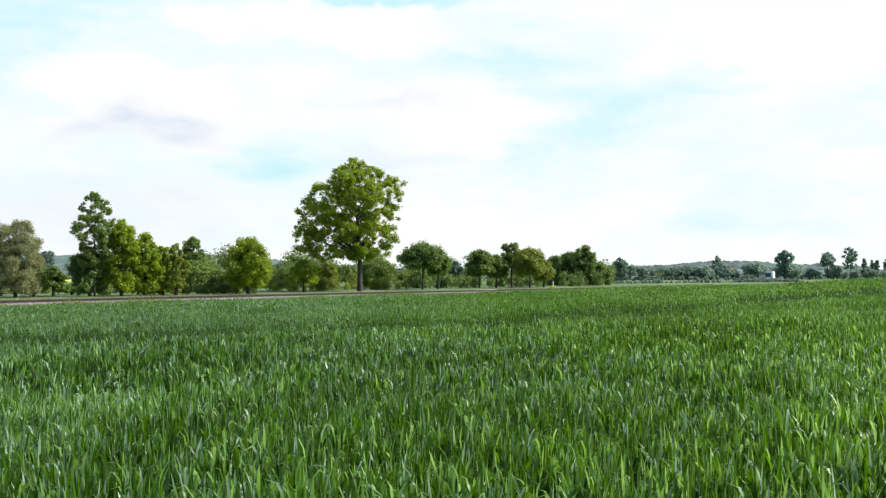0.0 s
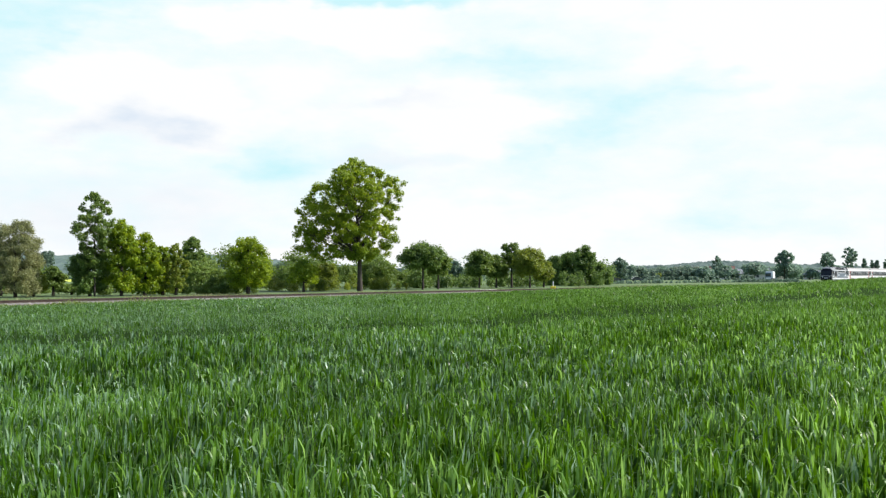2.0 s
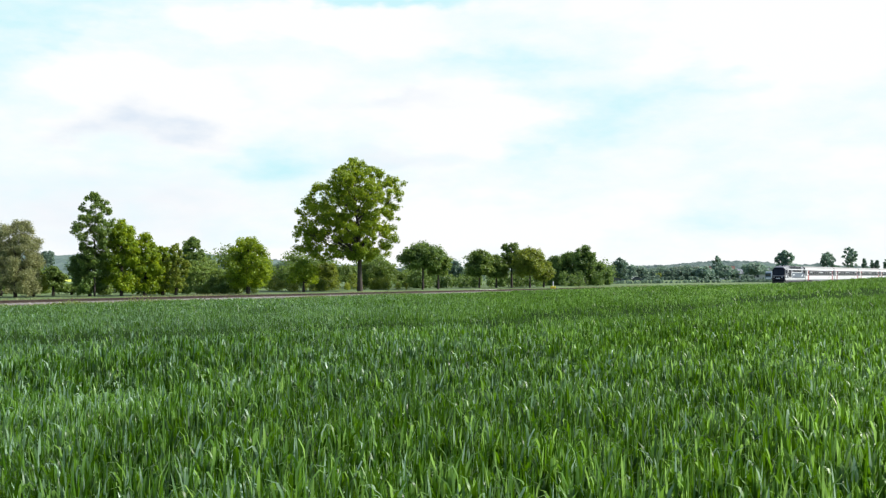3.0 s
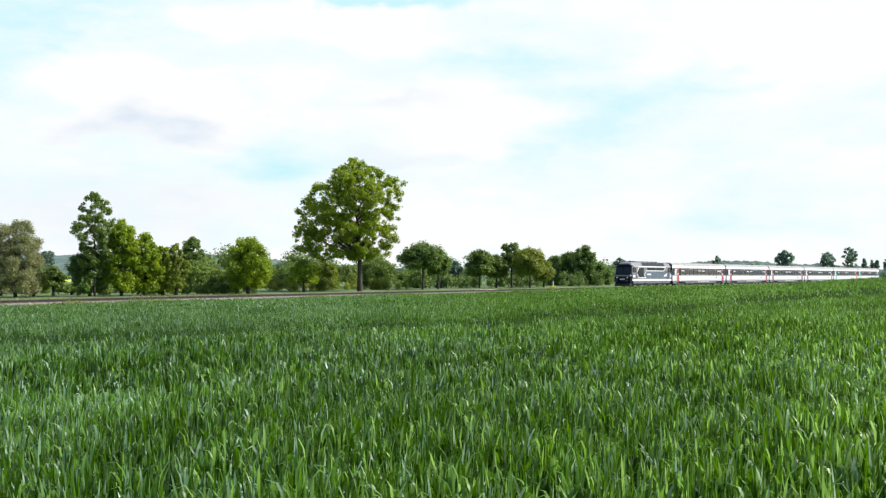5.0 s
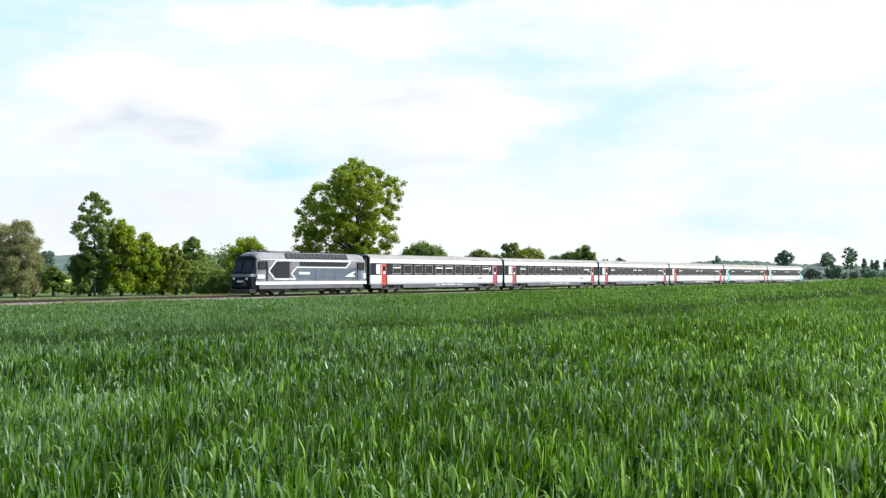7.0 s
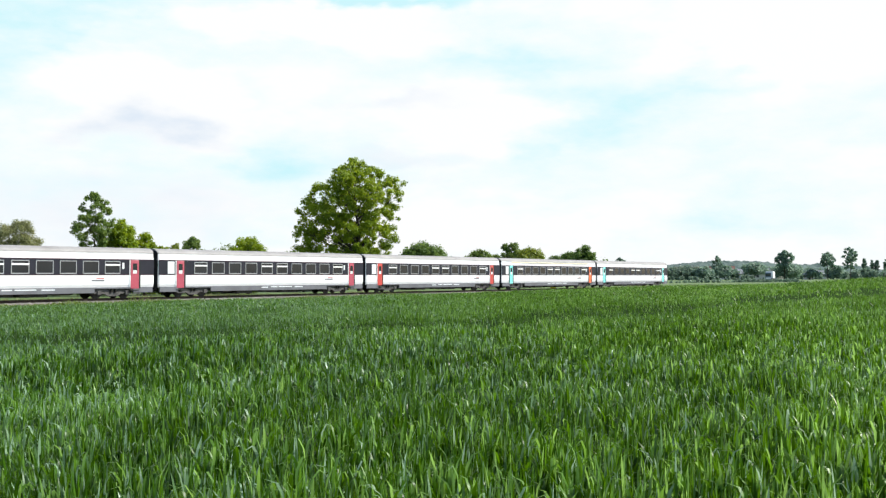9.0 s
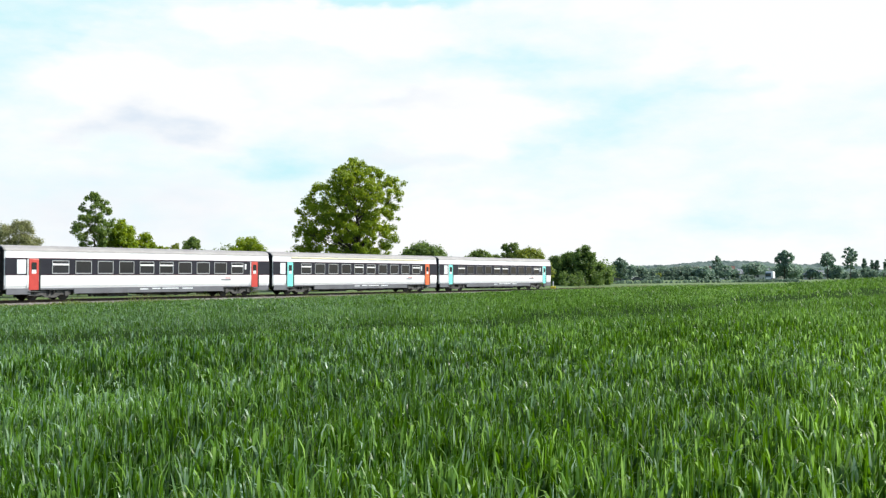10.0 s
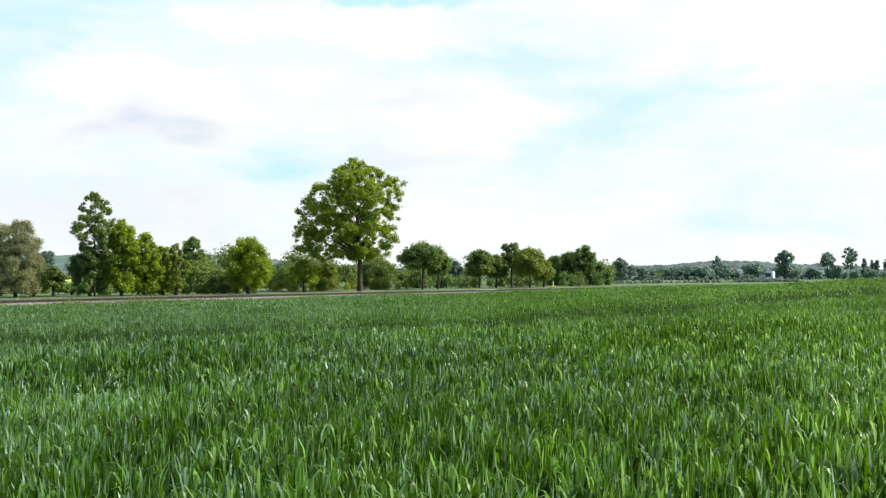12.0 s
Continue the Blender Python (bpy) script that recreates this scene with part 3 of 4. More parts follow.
    c = np.stack([x0 + (x1 - x0) * t + rr.normal(0, deep, k), y0 + (y1 - y0) * t + rr.normal(0, deep, k), np.maximum(hh - r, r * 0.6)], 1)
    low = c.copy()
    low[:, 2] = r * 0.7
    P, F = leaf_cloud(rr, np.concatenate([c, low]), np.concatenate([r, r * 1.1]), int(n * 0.75), size * 1.12)
    P[:, 2] = np.maximum(P[:, 2], 0.02) + ground_z(P[:, 0], P[:, 1])
    tagged(arrays("hedge", P, F, leaves), label, "hedge", kind="stuff")


hedge("dark hedge and brush behind the track", -59.3, 124, -52.6, 127, 5.4, 1.0, L_MID, 8000, 0.16, 1)
hedge("dark hedge and brush behind the limes", -45.3, 128, -28.7, 136, 5.6, 1.0, L_MID, 19000, 0.16, 21)
hedge("low mixed brush along the meadow", -41.3, 115, -26.9, 124, 2.6, 1.0, L_MID, 11000, 0.13, 9)
hedge("low brush beside the meadow", -26.2, 140, -8.0, 160, 3.0, 1.5, L_OLIVE, 9000, 0.15, 10)
hedge("dull green brush behind the meadow", -45.6, 165, -23.3, 175, 9.0, 2.5, L_MID, 22000, 0.2, 2)
hedge("dull green brush behind the oak", -28.0, 178, -5.0, 190, 9.5, 2.5, L_MID, 24000, 0.2, 3)
hedge("low dark hedge under the row of trees", -9.5, 170, 33.4, 203, 4.4, 1.2, L_DARK, 16000, 0.18, 11)
hedge("dark hedge behind the row of trees", -10.2, 205, 35.8, 222, 7.5, 1.5, L_DARK, 20000, 0.22, 4)
hedge("wood edge far behind with blue-green haze in its colour", -147.1, 300, 42.4, 330, 11, 6, L_HAZE, 18000, 0.35, 5)
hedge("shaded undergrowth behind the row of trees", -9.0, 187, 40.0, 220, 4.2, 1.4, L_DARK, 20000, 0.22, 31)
hedge("hazy wood edge beyond the fields", 64.7, 380, 96.6, 390, 7.5, 4, L_HAZE, 9000, 0.4, 6)
hedge("low dull hedge by the village", 70.0, 366, 124.0, 369, 2.4, 1.5, L_HAZE, 9000, 0.30, 7)
hedge("hazy wood edge behind the village", 80.0, 462, 190.0, 480, 8.0, 4, L_HAZE, 18000, 0.42, 33)
hedge("low dull hedge by the fields", 150.0, 440, 240.0, 455, 6.5, 3, L_HAZE, 16000, 0.4, 12)
hedge("low rough growth beyond the track", 39.5, 240, 114.0, 300, 1.5, 1, L_HAZE, 12000, 0.2, 14)
hedge("far hedge on the horizon", 182.0, 560, 286.6, 590, 9, 5, L_HAZE, 10000, 0.5, 8)


def hill(label, x0, x1, y, crest, seed, deep=500):
    """A long wooded ridge; crest(t) gives its height along its length."""
    n, m = 420, 28
    T, S = np.meshgrid(np.linspace(0, 1, n), np.linspace(0, 1, m))
    X = x0 + (x1 - x0) * T
    Y = y + deep * S
    lump = np.abs(wave(X, Y * 0.4, 16.0, seed)) * 3.5 + np.abs(wave(X, Y * 0.5, 5.0, seed + 2)) * 2.6 + np.abs(wave(X, Y, 2.1, seed + 5)) * 1.6
    Z = -3 + np.array([crest(t) for t in np.linspace(0, 1, n)])[None] * np.sin(np.clip(S * 2, 0, 1) * math.pi / 2) + lump * np.clip(S * 4, 0, 1)
    P = np.stack([X, Y, Z], -1).reshape(-1, 3)
    i = (np.arange(m - 1)[:, None] * n + np.arange(n - 1)[None]).ravel()
    tagged(arrays("wooded_hill", P, np.stack([i, i + 1, i + n + 1, i + n], 1), M_HILL_HAZE, smooth=True), label, "hill", kind="structure")


hill("long wooded hill with blue-green haze in its colour", 250, 720, 1300, lambda t: 2 + 17 * math.sin(math.pi * min(1, t * 1.0)) ** 0.8 + 2 * math.sin(t * 17), 1.0)
hill("wooded ridge with blue-green haze in its colour", -1100, -150, 1500, lambda t: 54 - 33 * t + 6 * math.sin(t * 11 + 0.6), 2.0)
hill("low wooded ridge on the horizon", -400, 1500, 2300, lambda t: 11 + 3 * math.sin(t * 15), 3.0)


def make_sky():
    """A curved sheet of drifting cloud in front of the sky, far behind everything."""
    m = bpy.data.materials.new("bright broken cloud")
    m.use_nodes = True
    n, l = m.node_tree.nodes, m.node_tree.links
    n.clear()
    tc = n.new("ShaderNodeTexCoord")
    mp = n.new("ShaderNodeMapping")
    mp.inputs["Scale"].default_value = (1 / 4300, 1 / 4300, 2.6 / 4300)
    l.new(tc.outputs["Object"], mp.inputs["Vector"])

    def noise_at(scale, detail, rough, x):
        t = n.new("ShaderNodeTexNoise")
        t.inputs["Scale"].default_value, t.inputs["Detail"].default_value, t.inputs["Roughness"].default_value = scale, detail, rough
        mp2 = n.new("ShaderNodeMapping")
        mp2.inputs["Location"].default_value = (x, x * 0.7, 0)
        l.new(mp.outputs[0], mp2.inputs[0])
        l.new(mp2.outputs[0], t.inputs["Vector"])
        return t.outputs["Fac"]

    # ragged edges: places shifted by noise
    rag = n.new("ShaderNodeTexNoise")
    rag.inputs["Scale"].default_value, rag.inputs["Detail"].default_value = 11.0, 6
    l.new(mp.outputs[0], rag.inputs["Vector"])
    sub = n.new("ShaderNodeVectorMath")
    sub.operation = "MULTIPLY_ADD"
    sub.inputs[1].default_value, sub.inputs[2].default_value = (900, 0, 380), (-450, 0, -190)
    l.new(rag.outputs["Color"], sub.inputs[0])
    place = n.new("ShaderNodeVectorMath")
    place.operation = "ADD"
    l.new(tc.outputs["Object"], place.inputs[0])
    l.new(sub.outputs[0], place.inputs[1])

    def op(kind, a, b):
        q = n.new("ShaderNodeMath")
        q.operation = kind
        for i, v in enumerate((a, b)):
            if isinstance(v, (int, float)):
                q.inputs[i].default_value = v
            else:
                l.new(v, q.inputs[i])
        return q.outputs[0]

    def patch(x, y, rx, ry):
        """A soft oval of the sky at bearing x and height y, both as slopes; 1 in its middle."""
        d = Vector((x, 1, y)).normalized()
        mp3 = n.new("ShaderNodeMapping")
        mp3.vector_type = "POINT"
        k = 1 / 4300
        mp3.inputs["Scale"].default_value = (k / rx, 0, k / ry)
        mp3.inputs["Location"].default_value = (-d.x / rx, 0, -d.z / ry)
        l.new(place.outputs[0], mp3.inputs[0])
        ln = n.new("ShaderNodeVectorMath")
        ln.operation = "LENGTH"
        l.new(mp3.outputs[0], ln.inputs[0])
        mr = n.new("ShaderNodeMapRange")
        mr.interpolation_type = "SMOOTHSTEP"
        mr.inputs[1].default_value, mr.inputs[2].default_value = 1.0, 0.0
        l.new(ln.outputs["Value"], mr.inputs[0])
        return mr.outputs[0]

    big, small = noise_at(5.0, 7, 0.55, 3.1), noise_at(14.0, 6, 0.6, 8.0)
    cover = op("ADD", op("ADD", op("MULTIPLY", big, 0.6), op("MULTIPLY", small, 0.24)), 0.095)
    for x, y, rx, ry, a in ((0.135, 0.158, 0.11, 0.045, -0.096), (-0.45, 0.27, 0.2, 0.06, -0.120), (-0.08, 0.288, 0.2, 0.016, -0.180), (0.13, 0.225, 0.2, 0.06, -0.096), (0.02, 0.21, 0.5, 0.1, -0.030),
                            (0.38, 0.25, 0.15, 0.07, 0.35), (-0.32, 0.19, 0.15, 0.06, 0.3), (-0.15, 0.26, 0.25, 0.03, 0.25), (0.03, 0.165, 0.08, 0.06, 0.3), (0.3, 0.14, 0.2, 0.12, -0.024),
                            (-0.2, 0.12, 0.2, 0.03, -0.072), (-0.35, 0.09, 0.25, 0.05, -0.036), (0.28, 0.05, 0.1, 0.02, -0.060), (0.25, 0.19, 0.15, 0.02, -0.072)):
        cover = op("ADD", cover, op("MULTIPLY", patch(x, y, rx, ry), a))
    r = n.new("ShaderNodeValToRGB")
    r.color_ramp.elements[0].position, r.color_ramp.elements[0].color = 0.30, (0.62, 0.93, 0.99, 1)
    r.color_ramp.elements[1].position, r.color_ramp.elements[1].color = 0.57, (1.0, 1.01, 1.02, 1)
    e = r.color_ramp.elements.new(0.44)
    e.color = (0.86, 0.99, 1.02, 1)
    l.new(cover, r.inputs[0])
    # thin grey undersides
    grey = n.new("ShaderNodeMix")
    grey.data_type = "RGBA"
    grey.inputs["B"].default_value = (0.71, 0.81, 0.93, 1)
    g = op("ADD", op("MULTIPLY", patch(-0.33, 0.157, 0.085, 0.028), 0.8), op("MULTIPLY", patch(-0.36, 0.07, 0.22, 0.05), 0.3))
    g2 = op("MULTIPLY", patch(-0.04, 0.185, 0.09, 0.012), 0.25)
    g3 = op("MULTIPLY", patch(-0.05, 0.115, 0.1, 0.02), 0.3)
    gs = op("MULTIPLY", op("ADD", op("ADD", g, g2), g3), op("MULTIPLY", small, 2.0))
    l.new(gs, grey.inputs["Factor"])
    l.new(r.outputs[0], grey.inputs["A"])
    em, out = n.new("ShaderNodeEmission"), n.new("ShaderNodeOutputMaterial")
    em.inputs["Strength"].default_value = 0.705
    l.new(grey.outputs["Result"], em.inputs["Color"])
    l.new(em.outputs[0], out.inputs["Surface"])
    A, E = np.meshgrid(np.radians(np.linspace(-55, 55, 41)), np.radians(np.linspace(-1.5, 38, 17)))
    P = 4300 * np.stack([np.sin(A) * np.cos(E), np.cos(A) * np.cos(E), np.sin(E)], -1).reshape(-1, 3)
    i = (np.arange(16)[:, None] * 41 + np.arange(40)[None]).ravel()
    ob = arrays("cloud_backdrop", P, np.stack([i, i + 1, i + 42, i + 41], 1), m, smooth=True)
    tagged(ob, "bright white broken cloud with pale blue gaps", "sky", kind="structure")
    return ob


clouds = make_sky()


# ---- verge, path and small things beyond the track ----
def verge(label, q0, q1, s0, s1, n, h, material, seed):
    """Rough grass along the track."""
    rr = np.random.default_rng(seed)
    s, q = rr.uniform(s0, s1, n), rr.uniform(q0, q1, n)
    x, y = TRACK0.x + ALONG.x * s + ACROSS.x * q, TRACK0.y + ALONG.y * s + ACROSS.y * q
    z = np.maximum(ground_z(x, y), grade(s) - 0.74 + 0.46 * np.clip((4.6 - np.abs(q)) / 2.0, 0, 1))
    hh = h * rr.uniform(0.4, 1.1, n) * (0.7 + 0.5 * wave(x, y, 2.5, 3.0))
    a = rr.uniform(0, 2 * np.pi, n)
    w = rr.uniform(0.03, 0.08, n)
    lx, ly = rr.normal(0, 0.25, n) * hh, rr.normal(0, 0.25, n) * hh
    P = np.stack([np.stack([x - np.cos(a) * w, y - np.sin(a) * w, z], 1), np.stack([x + np.cos(a) * w, y + np.sin(a) * w, z], 1),
                  np.stack([x + lx, y + ly, z + hh], 1)], 1)
    tagged(arrays("verge_grass", P.reshape(-1, 3), np.arange(3 * n).reshape(n, 3), material), label, "grass", kind="stuff")


M_DRY = leafy("dry verge grass", (0.10, 0.13, 0.03), (0.30, 0.27, 0.12), thin=0.2, patch=0.12)
M_VERGE = leafy("yellow green verge grass", (0.09, 0.15, 0.02), (0.21, 0.27, 0.06), thin=0.2, patch=0.12)
verge("rough tan and green grass along the track", 3.9, 13, 60, 260, 26000, 0.55, M_DRY, 1)
verge("short rough grass on the field side of the track", -5.6, -2.7, 62, 300, 80000, 0.34, M_VERGE, 2)

M_RAPE = mat("rapeseed in bloom", (0.50, 0.52, 0.07), (0.34, 0.40, 0.06), rough=0.9, scale=0.1, fine=2, bump=0.5)
bm = bmesh.new()
bmesh.ops.create_grid(bm, x_segments=40, y_segments=12, size=0.5)
for v in bm.verts:
    v.co = Vector((-86 + v.co.x * 22, 232 + v.co.y * 70, 0.42 + 0.12 * math.sin(v.co.x * 60) * math.cos(v.co.y * 37)))
tagged(part("rapeseed_field", bm, M_RAPE), "yellow flowering rapeseed field beyond the trees", "field", kind="structure")

M_WALL = mat("pale render", (0.72, 0.68, 0.62), (0.6, 0.56, 0.5), rough=0.85, scale=0.6, fine=6)
M_REDROOF = mat("red clay roof", (0.25, 0.13, 0.10), (0.17, 0.09, 0.07), rough=0.85, scale=0.8, fine=6, bump=0.4)
M_SLATE = mat("grey slate roof", (0.24, 0.25, 0.27), (0.16, 0.17, 0.19), rough=0.7, scale=0.8, fine=6, bump=0.4)
M_WINDOW = mat("dark window glass", (0.05, 0.06, 0.07), (0.03, 0.035, 0.04), rough=0.1)
M_TRUCKWHITE = mat("white lorry paint", (0.82, 0.82, 0.82), (0.74, 0.74, 0.74), rough=0.4)
M_TRUCKBLUE = mat("blue grey cab paint", (0.13, 0.18, 0.26), (0.10, 0.14, 0.20), rough=0.6)
M_TYRE = mat("black tyre", (0.02, 0.02, 0.02), (0.012, 0.012, 0.012), rough=0.85)
M_CARGREY = mat("dark grey car paint", (0.06, 0.065, 0.075), (0.045, 0.05, 0.055), rough=0.3, coat=0.4)
M_MARKER = mat("yellow marker paint", (0.78, 0.62, 0.03), (0.65, 0.5, 0.03), rough=0.5)
M_CONCRETE = mat("pale concrete", (0.62, 0.6, 0.55), (0.48, 0.46, 0.42), rough=0.9, fine=14, bump=0.3)


def house(label, x, y, w, d, eave, ridge, turn, roof):
    top = new("house")
    top.matrix_basis = pose(x, y, float(ground_z(x, y)), 0, 0, turn)
    tagged(top, label, "house", "distant village houses")
    bm = prism(bmesh.new(), [(-w / 2, -0.3), (w / 2, -0.3), (w / 2, eave), (0, ridge - 0.15), (-w / 2, eave)], -d / 2, d / 2)
    part("wall", bm, M_WALL, top, "pale rendered walls")
    for s in (-1, 1):
        bm = bmesh.new()
        e = 0.35
        k = (ridge - eave) / (w / 2)
        loft(bm, [[(0, yy, ridge), (s * (w / 2 + e), yy, eave - k * e), (s * (w / 2 + e), yy, eave - k * e + 0.16), (0, yy, ridge + 0.16)] for yy in (-d / 2 - e, d / 2 + e)])
        part("roof", bm, roof, top, "tiled roof slope")
    part("chimney", boxed(-0.35, 0.35, d * 0.25, d * 0.25 + 0.7, ridge - 0.5, ridge + 0.9), M_WALL, top)
    for s in (-1, 1):
        for i in range(3):
            yy = -d * 0.33 + i * d * 0.33
            part("window", boxed(min(s * w / 2, s * (w / 2 + 0.05)), max(s * w / 2, s * (w / 2 + 0.05)), yy - 0.5, yy + 0.5, 1.0, 2.3), M_WINDOW, top)
    for i in (-1, 1):
        part("window", boxed(i * w * 0.25 - 0.5, i * w * 0.25 + 0.5, -d / 2 - 0.05, -d / 2, 1.0, 2.3), M_WINDOW, top)
    part("door", boxed(-0.45, 0.45, -d / 2 - 0.06, -d / 2, 0, 2.05), M_BARK, top)


house("small pale house with a red roof", 113.0, 440, 8, 11, 2.8, 5.6, 62, M_REDROOF)
house("pale house with a red roof", 119.5, 452, 7, 10, 2.9, 5.4, 8, M_REDROOF)
house("larger house with a red-brown roof", 126.0, 432, 8, 12, 3.0, 5.9, 70, M_REDROOF)
house("low pale house with a slate roof", 132.0, 400, 8, 15, 2.6, 4.4, 78, M_SLATE)
house("low pale house with a slate roof", 141.0, 402, 7, 11, 2.5, 4.2, 70, M_SLATE)
house("small white house by a hedge", 161.5, 421, 2.4, 3, 2.3, 3.0, 10, M_SLATE)
house("low pale house behind trees", 184.0, 470, 7, 10, 2.4, 4.0, 76, M_SLATE)


def wheel(parent, x, y, r):
    bm = bmesh.new()
    cyl(bm, (x, y, r), (1, 0, 0), r, 0.28, 20)
    w = part("wheel", bm, M_TYRE, parent)
    bm = bmesh.new()
    cyl(bm, (x, y, r), (1, 0, 0), r * 0.55, 0.3, 14)
    part("rim", bm, M_CONCRETE, w)


def lorry(x, y, turn):
    """A white box lorry, its cab towards -y."""
    top = new("lorry")
    top.matrix_basis = pose(x, y, float(ground_z(x, y)), 0, 0, turn)
    tagged(top, "white box lorry with blue-grey cab standing far off", "lorry")
    part("box_body", boxed(-1.25, 1.25, -2.0, 5.2, 0.95, 3.5, 0.06), M_TRUCKWHITE, top, "white box body")
    for s in (-1, 1):
        part("side_panel", boxed(*sorted((1.25 * s, 1.27 * s)), -1.8, 5.0, 1.1, 3.0), M_TRUCKWHITE, top, "white side panel")
    cab = part("cab", prism(bmesh.new(), [(-1.2, 0.5), (0.85, 0.5), (0.85, 2.5), (0.75, 2.95), (-1.1, 2.95), (-1.2, 2.5)], -3.9, -2.1), M_TRUCKBLUE, top, "blue-grey cab")
    part("windscreen", boxed(-1.05, 0.7, -3.93, -3.89, 1.6, 2.6, 0.01), M_WINDOW, cab, "dark windscreen")
    part("grille", boxed(-1.0, 0.65, -3.94, -3.89, 0.75, 1.2), M_TRUCKWHITE, cab)
    part("chassis", boxed(-0.5, 0.5, -3.5, 5.0, 0.6, 0.94), P_CHASSIS, top)
    for xx in (-1.05, 1.05):
        for yy in (-3.0, 3.4):
            wheel(top, xx, yy, 0.48)


P_CHASSIS = mat("chassis black", (0.03, 0.03, 0.03), (0.02, 0.02, 0.02), rough=0.7)
lorry(119.0, 346.0, -25)


def car(x, y, turn, paint, label):
    top = new("car")
    top.matrix_basis = pose(x, y, float(ground_z(x, y)), 0, 0, turn)
    tagged(top, label, "car")
    bm = prism(bmesh.new(), [(-2.1, 0.3), (2.05, 0.3), (2.1, 0.75), (1.2, 0.92), (-1.9, 0.98), (-2.12, 0.8)], -0.85, 0.85)
    part("body", bm, paint, top)
    part("cabin", prism(bmesh.new(), [(1.15, 0.9), (0.45, 1.42), (-1.1, 1.45), (-1.85, 0.95)], -0.74, 0.74), M_WINDOW, top, "dark glazed cabin")
    part("car_roof", prism(bmesh.new(), [(0.4, 1.42), (-1.05, 1.45), (-1.0, 1.49), (0.35, 1.46)], -0.72, 0.72), paint, top)
    for xx in (-1.3, 1.3):
        for yy in (-0.8, 0.8):
            bm = bmesh.new()
            cyl(bm, (xx, yy, 0.32), (0, 1, 0), 0.32, 0.2, 18)
            part("wheel", bm, M_TYRE, top)


car(56.5, 308, 8, M_CARGREY, "dark grey car parked far off")
car(67.5, 330, 5, M_CARGREY, "dark car parked beyond the fields")

# yellow marker with a white post beside the track
mk = new("marker_post")
mk.location = along(176.0, 4.6, -0.62)
tagged(mk, "yellow marker block with a white post", "marker")
part("block", boxed(-0.38, 0.38, -0.25, 0.25, 0.0, 0.85, 0.06), M_MARKER, mk, "yellow painted block")
bm = bmesh.new()
cyl(bm, (0, 0, 1.0), (0, 0, 1), 0.07, 1.1, 10)
part("post", bm, M_TRUCKWHITE, mk, "white post")

slab = part("concrete_slab", boxed(-2.2, 2.2, -0.4, 0.4, 0.0, 0.5, 0.05), M_CONCRETE)
slab.matrix_basis = Matrix.Translation(along(156.0, 3.4, -0.55)) @ pose(0, 0, 0, 0, 0, 90 - math.degrees(TH))
tagged(slab, "pale low concrete slab beside the track", "slab")


# ---- train ----
P_WHITE = mat("coach white paint", (0.80, 0.80, 0.80), (0.70, 0.70, 0.70), rough=0.35, scale=0.8, fine=12, coat=0.2)
P_ROOF = mat("coach roof grey", (0.31, 0.30, 0.285), (0.22, 0.21, 0.20), rough=0.6, scale=0.7, fine=8)
P_BAND = mat("dark grey window band", (0.024, 0.024, 0.034), (0.016, 0.016, 0.023), rough=0.4, scale=1, fine=10, spec=0.25)
P_SKIRT = mat("grey skirt paint", (0.15, 0.155, 0.17), (0.10, 0.10, 0.11), rough=0.5, scale=1, fine=10)
P_DARK = mat("dark dusty steel", (0.05, 0.045, 0.04), (0.02, 0.02, 0.02), rough=0.7, metal=0.3, scale=2, fine=14, bump=0.3)
P_BOGIE = mat("dusty grey bogie steel", (0.10, 0.096, 0.09), (0.045, 0.043, 0.04), rough=0.7, metal=0.2, scale=3, fine=14, bump=0.3)
P_RUBBER = mat("black rubber", (0.018, 0.018, 0.02), (0.01, 0.01, 0.01), rough=0.8)
P_FRAME = mat("aluminium window frame", (0.46, 0.47, 0.48), (0.36, 0.37, 0.38), rough=0.4, metal=0.5)
P_RED = mat("red door paint", (0.55, 0.06, 0.05), (0.45, 0.05, 0.04), rough=0.35, coat=0.2)
P_PINK = mat("raspberry door paint", (0.44, 0.075, 0.11), (0.36, 0.06, 0.09), rough=0.35, coat=0.2)
P_MAROON = mat("dark red lining", (0.16, 0.045, 0.055), (0.11, 0.03, 0.04), rough=0.4)
P_ORANGE = mat("orange door paint", (0.85, 0.16, 0.05), (0.7, 0.13, 0.04), rough=0.35, coat=0.2)
P_TURQ = mat("turquoise door paint", (0.22, 0.72, 0.66), (0.18, 0.6, 0.56), rough=0.35, coat=0.2)
P_YELLOW = mat("cream yellow stripe", (0.78, 0.70, 0.48), (0.7, 0.62, 0.42), rough=0.4)
P_SILVER = mat("silver grey paint", (0.235, 0.24, 0.255), (0.14, 0.145, 0.16), rough=0.55, spec=0.3, metal=0.0, scale=0.8, fine=10)
P_BLUE = mat("blue grey paint", (0.11, 0.145, 0.185), (0.075, 0.10, 0.135), rough=0.45, scale=0.8, fine=10)
P_NAVY = mat("dark navy paint", (0.010, 0.012, 0.022), (0.007, 0.008, 0.014), rough=0.5, spec=0.15)
P_GRILLE = mat("dark ventilation grille", (0.030, 0.033, 0.040), (0.016, 0.018, 0.022), rough=0.6, spec=0.2)


def glass(name, tint):
    m = mat(name, tint, tuple(v * 0.7 for v in tint), rough=0.08, scale=0.4, fine=2, spec=0.2)
    return m


P_GLASS = glass("tinted window glass", (0.024, 0.029, 0.035))
P_FROST = mat("frosted white window", (0.72, 0.75, 0.76), (0.66, 0.7, 0.7), rough=0.3)


def body_ring(x, w, z0, z1, zt, n=8, k=1.0):
    """A coach's outline at x: straight lower sides, tumblehome above, domed roof."""
    h = w / 2
